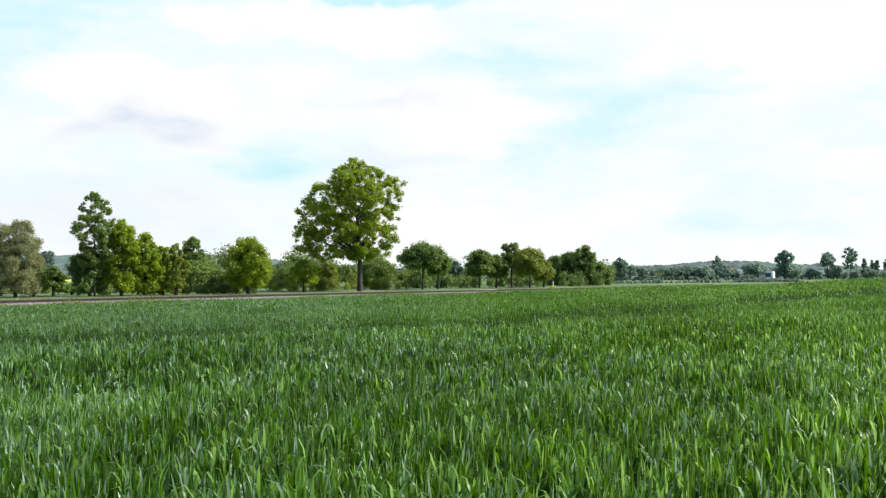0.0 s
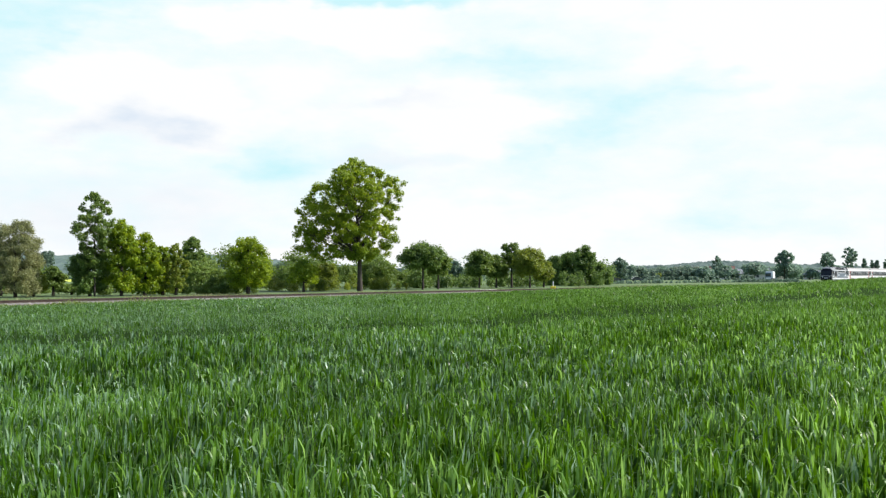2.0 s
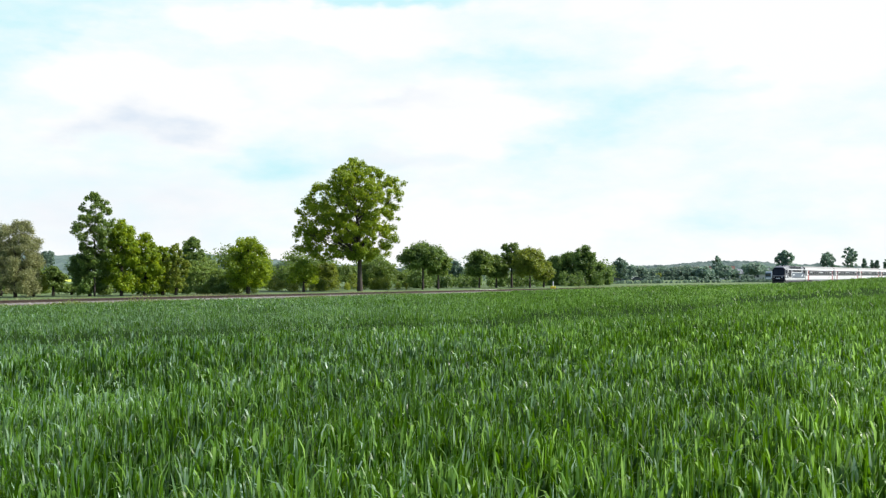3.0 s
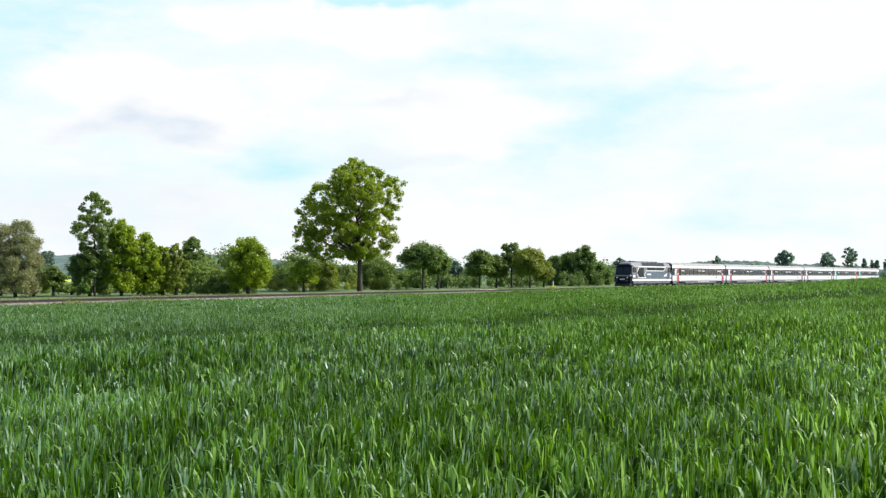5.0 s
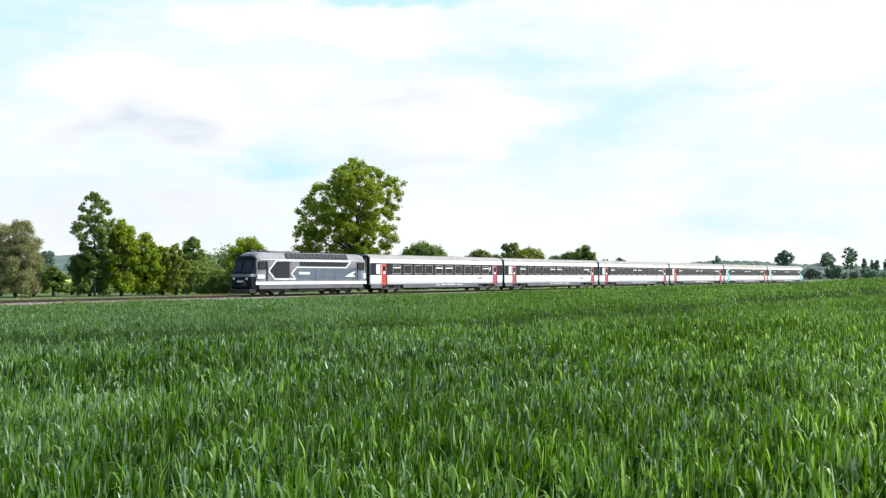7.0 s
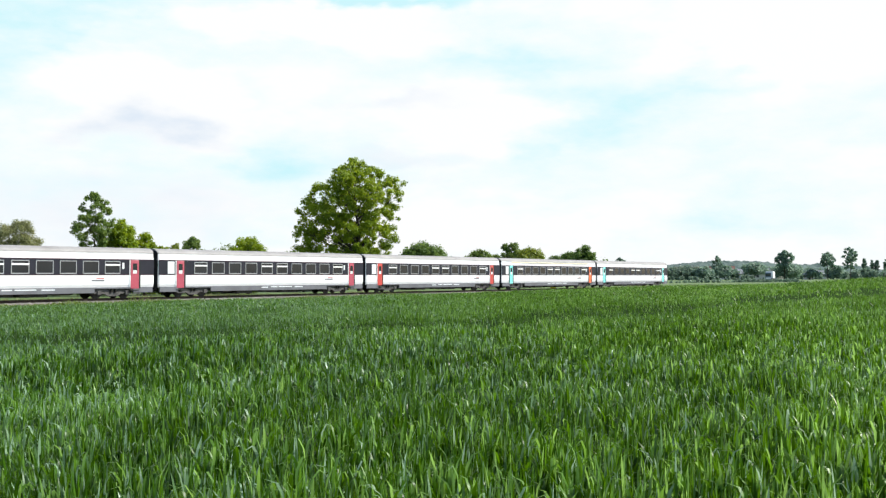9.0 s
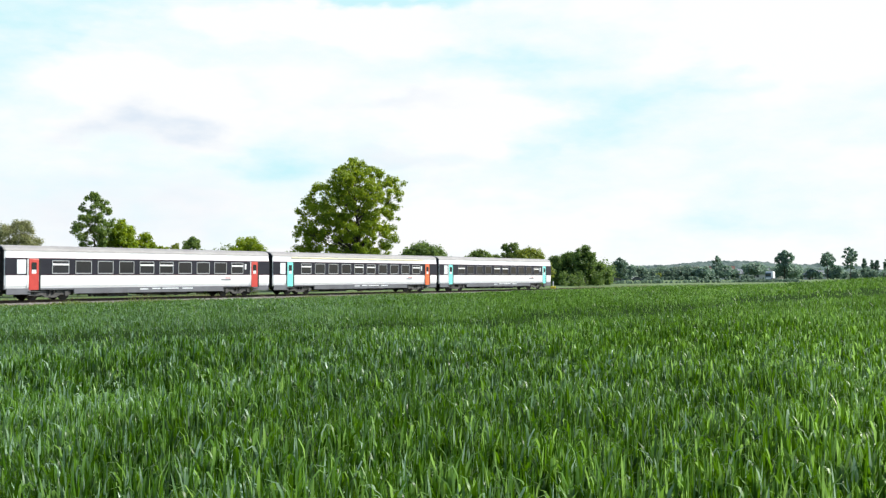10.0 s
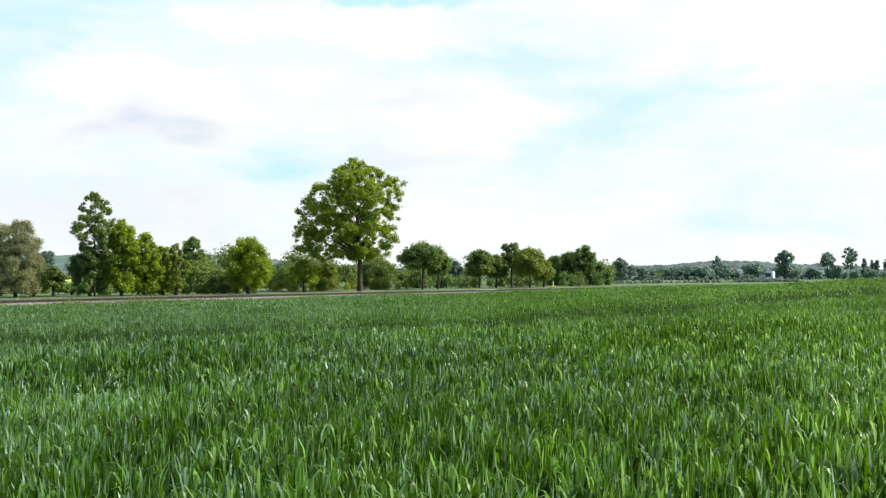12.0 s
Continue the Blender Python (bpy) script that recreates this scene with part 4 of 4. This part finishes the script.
    half = [(h - 0.10, z0), (h - 0.02, z0 + 0.25), (h, z0 + 0.6), (h, z1 - 0.7), (h - 0.09, z1)]
    for i in range(1, n + 1):
        a = math.pi / 2 * i / n
        half.append(((h - 0.09) * math.cos(a) ** 0.62 if i < n else 0.0, z1 + (zt - z1) * math.sin(a)))
    pts = [(x, y * k, z) for y, z in half]
    return pts + [(x, -y * k, z) for y, z in half[-2::-1]]


def shell(bm, x0, x1, w, z0, z1, zt, inset=0.35):
    loft(bm, [body_ring(x0, w, z0, z1, zt, k=0.95), body_ring(x0 + 0.12, w, z0, z1, zt), body_ring(x1 - 0.12, w, z0, z1, zt), body_ring(x1, w, z0, z1, zt, k=0.95)])
    return bm


def bogie(parent, cx, base, wheel_r, length):
    """A bogie as a part: side frames, and its wheels, axle boxes and springs as pieces."""
    bm = bmesh.new()
    for y in (-1.12, 1.12):
        out = [(cx - length / 2, 0.62), (cx - length / 2 + 0.25, 0.74), (cx - 0.5, 0.74), (cx - 0.32, 0.5), (cx + 0.32, 0.5), (cx + 0.5, 0.74), (cx + length / 2 - 0.25, 0.74), (cx + length / 2, 0.62), (cx + length / 2, 0.40),
               (cx + 0.75, 0.40), (cx + 0.45, 0.2), (cx - 0.45, 0.2), (cx - 0.75, 0.40), (cx - length / 2, 0.40)]
        prism(bm, out, y - 0.07, y + 0.07)
    box(bm, cx - 0.35, cx + 0.35, -1.0, 1.0, 0.42, 0.78)
    b = part("bogie", bm, P_BOGIE, parent, "dusty grey steel bogie")
    for dx in (-base / 2, base / 2):
        bm = bmesh.new()
        for y in (-0.75, 0.75):
            cyl(bm, (cx + dx, y, wheel_r), (0, 1, 0), wheel_r, 0.12, 24)
            cyl(bm, (cx + dx, y - 0.055 * (1 if y > 0 else -1), wheel_r), (0, 1, 0), wheel_r + 0.025, 0.03, 24)
        cyl(bm, (cx + dx, 0, wheel_r), (0, 1, 0), 0.09, 1.6, 10)
        part("wheelset", bm, P_DARK, b, "dark steel wheels on an axle")
        for y in (-1.22, 1.22):
            part("axle_box", boxed(cx + dx - 0.17, cx + dx + 0.17, y - 0.07, y + 0.07, wheel_r - 0.16, wheel_r + 0.18, 0.03), P_BOGIE, b)
    for dx in (-0.18, 0.18):
        for y in (-1.24, 1.24):
            bm = bmesh.new()
            cyl(bm, (cx + dx, y, 0.64), (0, 0, 1), 0.05, 0.3, 10)
            for j in range(5):
                cyl(bm, (cx + dx, y, 0.52 + j * 0.06), (0, 0, 1), 0.1, 0.03, 12)
            part("spring", bm, P_DARK, b)
    return b


def window(parent, x, z0, z1, width, side, vent, frame_paint):
    """A window set in the side: frame, pane and, where it opens, the pale bar of its tilted top light."""
    y = 1.412 * side
    fw = 0.055
    bm = bmesh.new()
    for a, b, c, d in ((x - width / 2, x + width / 2, z1 - fw, z1), (x - width / 2, x + width / 2, z0, z0 + fw * 1.3), (x - width / 2, x - width / 2 + fw, z0, z1), (x + width / 2 - fw, x + width / 2, z0, z1)):
        box(bm, a, b, min(y, y + 0.025 * side), max(y, y + 0.025 * side), c, d)
    w = part("window", bm, frame_paint, parent, "tinted window in an aluminium frame")
    part("pane", boxed(x - width / 2 + fw, x + width / 2 - fw, min(y, y + 0.01 * side), max(y, y + 0.01 * side), z0 + fw, z1 - fw), P_GLASS, w)
    zb = z0 + (z1 - z0) * (0.70 if vent else 0.5)
    if vent:
        part("vent_bar", boxed(x - width / 2 + 0.02, x + width / 2 - 0.02, min(y, y + 0.06 * side), max(y, y + 0.06 * side), zb - 0.07, zb + 0.07, 0.01), P_WHITE, w, "pale bar of the tilted top light")
    return w


def coach(label, door_front, door_rear, first=False, frames=None, last=False):
    """A passenger coach, nose along +x, middle at x = 0, wheels on z = 0."""
    top = new("passenger_coach")
    frames = frames or P_FRAME
    tagged(top, label, "railway coach", "coaches of the train")
    L = 13.0
    body = part("body", shell(bmesh.new(), -L, L, 2.81, 0.86, 3.66, 4.1), P_WHITE, top, "white painted steel body")
    # roof: grey domed skin over the white shell
    ring = []
    for x, k in ((-L - 0.004, 0.95), (-L + 0.12, 1.0), (L - 0.12, 1.0), (L + 0.004, 0.95)):
        r = []
        for i in range(15):
            a = math.pi * (0.02 + 0.96 * i / 14)
            c = math.cos(a)
            r.append((x, 1.335 * k * math.copysign(abs(c) ** 0.62, c), 3.66 + 0.49 * math.sin(a)))
        r += [(x, -1.2, 3.62), (x, 1.2, 3.62)]
        ring.append(r)
    part("roof", loft(bmesh.new(), ring), P_ROOF, top, "dusty light grey roof")
    for s in (-1, 1):
        y0, y1 = sorted((1.395 * s, 1.411 * s))
        part("window_band", boxed(-L + 0.05, L - 0.05, y0, y1, 1.92, 3.16), P_BAND, top, "dark grey band along the windows")
        for z in (1.89, 3.16):
            part("band_edge", boxed(-L + 0.05, L - 0.05, y0, y1, z, z + 0.03), P_MAROON, top, "thin dark red line along the band")
        y0, y1 = sorted((1.30 * s, 1.413 * s))
        for x0, x1 in ((-L + 0.15, -10.95), (-7.4, 7.4), (10.95, L - 0.15)):
            part("skirt", boxed(x0, x1, y0, y1, 0.46, 0.925, 0.02), P_SKIRT, top, "grey lower skirt")
        part("sill", boxed(-L + 0.16, L - 0.16, y0, y1 - 0.004 * max(0, s), 0.80, 0.915), P_SKIRT, top, "grey sill above the bogies")
        if first:
            y0, y1 = sorted((1.36 * s, 1.402 * s))
            part("class_stripe", boxed(-L + 2.6, L - 2.5, y0, y1, 3.52, 3.64), P_YELLOW, top, "cream yellow stripe below the roof")
        for i in range(10):
            window(top, 8.55 - i * 1.95, 2.0, 3.02, 1.42, s, i in (0, 4, 5, 9), frames)
        for x, m, d in ((10.72, door_front, 1), (-11.10, door_rear, -1)):
            y0, y1 = sorted((1.38 * s, 1.424 * s))
            door = part("door", boxed(x - 0.39, x + 0.39, y0, y1, 0.78, 3.14, 0.03), m, top, "painted boarding door")
            yb = 1.425 * s
            y0, y1 = sorted((yb, yb + 0.008 * s))
            part("pane", boxed(x - 0.2, x + 0.2, y0, y1, 2.15, 2.85, 0.02), P_GLASS, door)
            part("notice", boxed(x - 0.18, x + 0.18, y0, y1 + 0.004 * max(0, s), 2.02, 2.3), P_FROST, door, "pale notice below the pane")
            y0, y1 = sorted((1.405 * s, 1.43 * s))
            part("door_post", boxed(x + 0.44, x + 0.52, y0, y1, 0.95, 3.12), P_BAND if first else P_WHITE, top)
            y0, y1 = sorted((1.2 * s, 1.5 * s))
            g0, g1 = sorted((1.38 * s, 1.421 * s))
            part("door_gap", boxed(x - 0.54, x - 0.40, g0, g1, 0.8, 3.14), P_RUBBER, top, "dark door recess")
            part("step", boxed(x - 0.45, x + 0.45, y0, y1, 0.36, 0.42), P_BOGIE, top, "boarding step")
            part("step", boxed(x - 0.45, x + 0.45, y0, y1, 0.66, 0.71), P_BOGIE, top, "boarding step")
        y0, y1 = sorted((1.40 * s, 1.419 * s))
        part("toilet_window", boxed(11.35, 12.05, y0, y1, 2.0, 3.05, 0.02), P_FROST, top, "frosted white window")
        part("notice", boxed(-10.1, -9.9, y0, y1, 2.4, 2.9), P_FROST, top, "pale notice")
        part("number_bar", boxed(-8.25, -7.15, y0, y1, 1.42, 1.52), P_SKIRT, top, "grey bar of small writing")
        part("number_bar", boxed(-8.25, -7.55, y0, y1, 1.60, 1.66), P_RED, top, "small red mark")
        for x0, x1, z in ((-2.5, -0.8, 0.74), (-0.6, 0.2, 0.74), (0.6, 1.4, 0.70), (-4.0, -2.9, 0.72)):
            y0, y1 = sorted((1.405 * s, 1.42 * s))
            part("marking_bar", boxed(x0, x1, y0, y1, z, z + 0.09), P_FROST, top, "pale bar of small writing")
    for x0, x1, y0, y1, z0 in ((-3.6, -1.4, -1.1, 1.1, 0.22), (-0.9, 0.8, -1.05, 1.05, 0.3), (2.3, 4.2, -1.1, 1.1, 0.22), (4.6, 5.6, -0.9, 0.9, 0.34), (-5.6, -4.3, -1.0, 1.0, 0.32)):
        part("equipment_box", boxed(x0, x1, y0, y1, z0, 0.55, 0.04), P_DARK, top, "dark box under the floor")
    part("underframe", boxed(-7.2, 7.2, -1.0, 1.0, 0.50, 0.64), P_DARK, top, "dark underframe")
    for e in (-1, 1):
        bogie(top, 9.2 * e, 2.56, 0.46, 3.4)
        for y in (-0.88, 0.88):
            bm = bmesh.new()
            cyl(bm, (e * (L + 0.03), y, 1.02), (1, 0, 0), 0.1, 0.2, 12)
            part("buffer", bm, P_DARK, top)
        part("roof_vent", boxed(e * 10.9 - 0.25, e * 10.9 + 0.25, 0.75, 1.05, 3.82, 3.96, 0.03), P_SKIRT, top, "small roof vent")
        if last and e < 0:
            continue
        bm = bmesh.new()
        rings = []
        for i in range(9):
            x, w = e * (L + 0.006 + 0.022 * i), 0.035 if i % 2 else 0.0
            rings.append([(x, -1.33 + w, 0.75 + w), (x, 1.33 - w, 0.75 + w), (x, 1.33 - w, 3.72 - w), (x, 1.0 - w, 3.96 - w), (x, -1.0 + w, 3.96 - w), (x, -1.33 + w, 3.72 - w)])
        loft(bm, rings)
        part("gangway_bellows", bm, P_RUBBER, top, "black rubber gangway bellows")
    return top


def outline_strip(points, width, y, thick, side):
    """A mitred strip along (x, z) points on a side at y."""
    bm = bmesh.new()
    for (x0, z0), (x1, z1) in zip(points, points[1:]):
        d = Vector((x1 - x0, 0, z1 - z0))
        ln = d.length
        d.normalize()
        nrm = Vector((-d.z, 0, d.x)) * width / 2
        e = d * width * 0.4
        a, b = Vector((x0, 0, z0)) - e, Vector((x1, 0, z1)) + e
        ya, yb = sorted((y, y + thick * side))
        prism(bm, [((a + nrm).x, (a + nrm).z), ((b + nrm).x, (b + nrm).z), ((b - nrm).x, (b - nrm).z), ((a - nrm).x, (a - nrm).z)], ya, yb)
    return bm


def locomotive():
    """A diesel locomotive, nose along +x; its rear buffers at x = 0, the front ones at 17.1."""
    top = new("diesel_locomotive")
    tagged(top, "silver and blue-grey diesel locomotive with dark nose", "locomotive")

    def ring(x, w, z0, zs, zt, roofw):
        h = w / 2
        half = [(h - 0.06, z0), (h, z0 + 0.15), (h, zs - 0.35), (h - 0.06, zs), (roofw, zt - 0.16), (roofw - 0.3, zt - 0.04), (0.0, zt)]
        return [(x, y, z) for y, z in half] + [(x, -y, z) for y, z in half[-2::-1]]

    rings = [ring(0.45, 2.5, 1.0, 3.3, 3.8, 0.9), ring(0.75, 2.9, 0.95, 3.42, 4.0, 1.1), ring(1.6, 2.96, 0.95, 3.45, 4.12, 1.12), ring(15.0, 2.96, 0.95, 3.45, 4.12, 1.12),
             ring(15.5, 2.94, 0.95, 3.42, 4.02, 1.12), ring(15.8, 2.88, 0.95, 3.36, 3.86, 1.1), ring(15.97, 2.80, 0.95, 3.28, 3.66, 1.05)]
    part("body", loft(bmesh.new(), rings), P_SILVER, top, "silver grey painted steel body")
    # front: bonnet below, raked windscreen above, both dark
    prof = [(15.9, 0.55), (16.45, 0.55), (16.62, 0.75), (16.66, 1.9), (16.52, 2.1), (16.2, 3.18), (16.08, 3.42), (15.9, 3.5)]
    bm = prism(bmesh.new(), prof, -1.38, 1.38)
    es = [e for e in bm.edges if abs(e.verts[0].co.y - e.verts[1].co.y) < 0.01 and e.verts[0].co.x > 15.95 and e.verts[1].co.x > 15.95]
    bmesh.ops.bevel(bm, geom=es, offset=0.18, segments=3, profile=0.5, affect="EDGES")
    nose = part("nose", bm, P_NAVY, top, "dark navy nose")
    for y in (-0.66, 0.66):
        bm = bmesh.new()
        vs = [Vector((16.50 + 0.012, y - 0.58, 2.18)), Vector((16.50 + 0.012, y + 0.58, 2.18)), Vector((16.22 + 0.012, y + 0.52, 3.16)), Vector((16.22 + 0.012, y - 0.52, 3.16))]
        loft(bm, [[v for v in vs], [v + Vector((0.02, 0, 0.006)) for v in vs]])
        part("windscreen", bm, P_GLASS, nose, "dark windscreen pane")
        bm = bmesh.new()
        cyl(bm, (16.68, y * 1.35, 1.55), (1, 0, 0), 0.13, 0.06, 16)
        part("headlight", bm, P_FROST, nose, "round headlight")
        bm = bmesh.new()
        cyl(bm, (16.83, y * 1.33, 1.05), (1, 0, 0), 0.09, 0.5, 12)
        cyl(bm, (17.06, y * 1.33, 1.05), (1, 0, 0), 0.24, 0.06, 18)
        part("buffer", bm, P_DARK, top, "round steel buffer")
        bm = bmesh.new()
        cyl(bm, (0.3, y * 1.33, 1.05), (1, 0, 0), 0.09, 0.5, 12)
        cyl(bm, (0.06, y * 1.33, 1.05), (1, 0, 0), 0.24, 0.06, 18)
        part("buffer", bm, P_DARK, top, "round steel buffer")
    part("nose_band", boxed(16.0, 16.69, -1.40, 1.40, 1.72, 1.98, 0.04), P_SILVER, nose, "pale band across the nose")
    part("snow_plough", boxed(15.9, 16.75, -1.34, 1.34, 0.16, 0.58, 0.06), P_DARK, top, "dark plough plate under the nose")
    part("cab_visor", boxed(15.5, 16.12, -1.12, 1.12, 3.44, 3.70, 0.1), P_NAVY, top, "dark visor over the windscreen")
    for s in (-1, 1):
        y = 1.483 * s
        y0, y1 = sorted((y, y + 0.012 * s))
        part("sill_stripe", boxed(0.5, 16.1, *sorted((y - 0.01 * s, y + 0.02 * s)), 0.97, 1.27), P_WHITE, top, "broad white stripe above the frame")
        part("frame_side", boxed(1.0, 15.6, *sorted((y - 0.15 * s, y - 0.02 * s)), 0.58, 0.98), P_SKIRT, top, "grey frame side")
        part("blue_panel", prism(bmesh.new(), [(1.4, 1.45), (10.9, 1.45), (11.45, 2.05), (10.9, 2.62), (1.4, 2.62)], y0, y1), P_BLUE, top, "blue-grey side panel")
        part("dark_panel", prism(bmesh.new(), [(11.75, 1.62), (13.6, 1.62), (14.3, 2.3), (13.4, 3.18), (11.75, 3.18)], y0, y1), P_GRILLE, top, "dark engine room panel")
        part("side_grille", prism(bmesh.new(), [(3.9, 2.72), (10.4, 2.72), (10.4, 3.2), (3.3, 3.2)], y0, y1), P_GRILLE, top, "dark row of side grilles")
        st = outline_strip([(11.0, 1.5), (13.7, 1.5), (14.5, 2.3), (13.5, 3.28), (3.0, 3.28), (3.7, 2.66), (10.8, 2.66), (11.5, 2.05), (11.0, 1.5)], 0.13, y + 0.012 * s, 0.012, s)
        part("white_lining", st, P_WHITE, top, "white angular lining")
        part("top_lining", boxed(0.8, 15.6, *sorted((y - 0.04 * s, y + 0.006 * s)), 3.33, 3.40), P_WHITE, top, "thin white line under the roof")
        for x0, x1 in ((14.75, 15.75), (0.95, 1.9)):
            part("cab_window", boxed(x0, x1, *sorted((y, y + 0.02 * s)), 2.45, 3.18, 0.06), P_GLASS, top, "dark cab side window")
            part("cab_door", boxed(x0 - 0.1 if x0 > 5 else x1 + 0.05, x0 + 0.02 if x0 > 5 else x1 + 0.13, *sorted((y, y + 0.03 * s)), 1.35, 3.2), P_NAVY, top, "dark cab door edge")
        part("number_bar", boxed(9.0, 10.5, *sorted((y + 0.013 * s, y + 0.02 * s)), 1.95, 2.2), P_WHITE, top, "white bar of lettering")
        part("emblem", prism(bmesh.new(), [(2.2, 1.72), (3.9, 1.72), (3.4, 1.95), (2.6, 2.25), (2.2, 2.25), (2.7, 1.95)], *sorted((y + 0.013 * s, y + 0.02 * s))), P_WHITE, top, "white swooping emblem")
        part("cab_mark", boxed(15.0, 15.9, *sorted((y, y + 0.02 * s)), 1.55, 1.95, 0.04), P_WHITE, top, "white panel below the cab window")
        part("cab_mark", boxed(0.6, 1.0, *sorted((y - 0.06 * s, y + 0.02 * s)), 1.5, 2.1, 0.04), P_WHITE, top, "white panel at the rear cab")
        for x0, x1 in ((7.62, 12.1), (3.4, 7.55)):
            bm = bmesh.new()
            a, b = (1.42 * s, 3.52), (1.17 * s, 3.98)
            loft(bm, [[(x, a[0], a[1]), (x, b[0], b[1]), (x, b[0] + 0.05 * s, b[1] + 0.03), (x, a[0] + 0.05 * s, a[1] + 0.03)] for x in (x0, x1)])
            g = part("roof_grille", bm, P_GRILLE, top, "dark sloping roof grille")
            for i in range(int((x1 - x0) / 0.5)):
                x = x0 + 0.25 + i * 0.5
                bm = bmesh.new()
                loft(bm, [[(xx, a[0] + 0.05 * s, a[1] + 0.03), (xx, b[0] + 0.05 * s, b[1] + 0.03), (xx, b[0] + 0.08 * s, b[1] + 0.05), (xx, a[0] + 0.08 * s, a[1] + 0.05)] for xx in (x, x + 0.05)])
                part("slat", bm, P_GRILLE, g)
        part("fuel_tank", boxed(6.6, 10.4, *sorted((0.55 * s, 1.3 * s)), 0.3, 0.8, 0.08), P_BOGIE, top, "grey fuel tank")
        for x in (4.9, 12.1):
            part("step", boxed(x - 0.3, x + 0.3, *sorted((1.15 * s, 1.42 * s)), 0.4, 0.46), P_BOGIE, top)
    part("underframe", boxed(0.6, 16.2, -0.95, 0.95, 0.36, 0.98), P_DARK, top, "dark underframe")
    for x in (5.0, 8.5):
        bm = bmesh.new()
        cyl(bm, (x, 0, 4.12), (0, 0, 1), 0.75, 0.2, 24)
        part("roof_fan", bm, P_GRILLE, top, "round roof fan")
    for s in (-1, 1):
        for x in (14.55, 16.0, 2.2, 0.62):
            bm = bmesh.new()
            cyl(bm, (x, 1.53 * s, 2.1), (0, 0, 1), 0.022, 1.4, 8)
            for z in (1.42, 2.78):
                cyl(bm, (x, 1.5 * s, z), (0, 1, 0), 0.018, 0.08, 6)
            part("handrail", bm, P_FRAME, top, "thin vertical handrail")
        bm = bmesh.new()
        cyl(bm, (14.7, 0.55 * s, 4.2), (1, 0, 0), 0.06, 0.6, 10, 0.11)
        part("horn", bm, P_DARK, top, "roof horn")
        bm = bmesh.new()
        loft(bm, [[(16.44 + dx, 0.62 * s + dy, 2.25), (16.24 + dx, 0.86 * s + dy, 3.0)] + [(16.24 + dx + 0.02, 0.86 * s + dy, 3.0), (16.44 + dx + 0.02, 0.62 * s + dy, 2.25)] for dx, dy in ((0.05, 0), (0.05, 0.03))])
        part("wiper", bm, P_RUBBER, nose, "thin black wiper")
        for x0 in (2.6, 5.4, 8.2):
            part("body_seam", boxed(x0, x0 + 0.03, *sorted((1.484 * s, 1.499 * s)), 1.3, 2.66), P_NAVY, top, "dark panel seam")
        for x0 in (11.95, 12.4, 12.85, 13.3):
            part("louvre", boxed(x0, x0 + 0.05, *sorted((1.494 * s, 1.506 * s)), 1.75, 3.05), P_DARK, top, "dark louvre rib")
    part("number_bar", boxed(16.67, 16.705, -0.45, 0.45, 1.2, 1.36), P_FROST, nose, "pale bar of numbers")
    part("roof_hatch", boxed(9.8, 14.0, -0.9, 0.9, 4.05, 4.24, 0.06), P_SILVER, top, "raised roof hatch")
    part("gangway_bellows", boxed(0.08, 0.42, -1.2, 1.2, 0.9, 3.7, 0.05), P_RUBBER, top, "dark end of the locomotive")
    for x in (3.8, 13.3):
        bogie(top, x, 2.4, 0.6, 3.7)
    return top


loco = locomotive()
c1 = coach("white coach with dark window band and red doors", P_RED, P_PINK)
c2 = coach("white coach with dark window band and raspberry doors", P_PINK, P_PINK)
c4 = coach("white coach with dark window band and bright red doors", P_RED, P_RED)
c5 = coach("white first class coach with turquoise and orange doors", P_TURQ, P_ORANGE, True)
c6 = coach("white last coach with turquoise doors", P_TURQ, P_TURQ, frames=P_SKIRT, last=True)
c3 = copy_thing(c2, Matrix())


# ---- what moves ----
def motions():
    """The train runs along the track at about 40 m/s; the clouds drift."""
    turn = math.degrees(math.atan2(-ALONG.y, -ALONG.x))
    small = {1.0: -0.34, 1.5: 0.09, 2.0: 0.25, 2.5: 0.56, 3.0: 0.02, 5.0: -0.15, 5.5: 0.56, 6.0: -0.37, 6.5: 0.19, 7.0: -0.62, 9.0: -0.68, 9.5: 0.28, 10.0: -0.55, 10.5: 0.39, 11.0: -0.50}
    times = [0, 0.5, 1.0, 1.5, 2.0, 2.5, 3.0, 3.5, 4.0, 4.5, 5.0, 5.5, 6.0, 6.5, 7.0, 7.5, 8.0, 8.5, 9.0, 9.5, 10.0, 10.5, 11.0, 11.5, 12.0]
    train = [(loco, 27.41)] + [(c, 27.41 + 26.4 * i + 13.2) for i, c in enumerate((c1, c2, c3, c4, c5, c6))]
    for thing, s in train:
        rows = []
        for t in times:
            at = s + 39.92 * (9.5 - t) + small.get(t, 0.0)
            p = along(at, 0.0)
            slope = math.degrees(math.atan((float(grade(at + 6)) - float(grade(at - 6))) / 12))
            rows.append((t, pose(p.x, p.y, p.z, 0, slope, turn)))
        walk(thing, rows)
    walk(clouds, [(0, pose(0, 0, 0)), (12, pose(0, 0, 0, 0, 0, -0.5))])


motions()
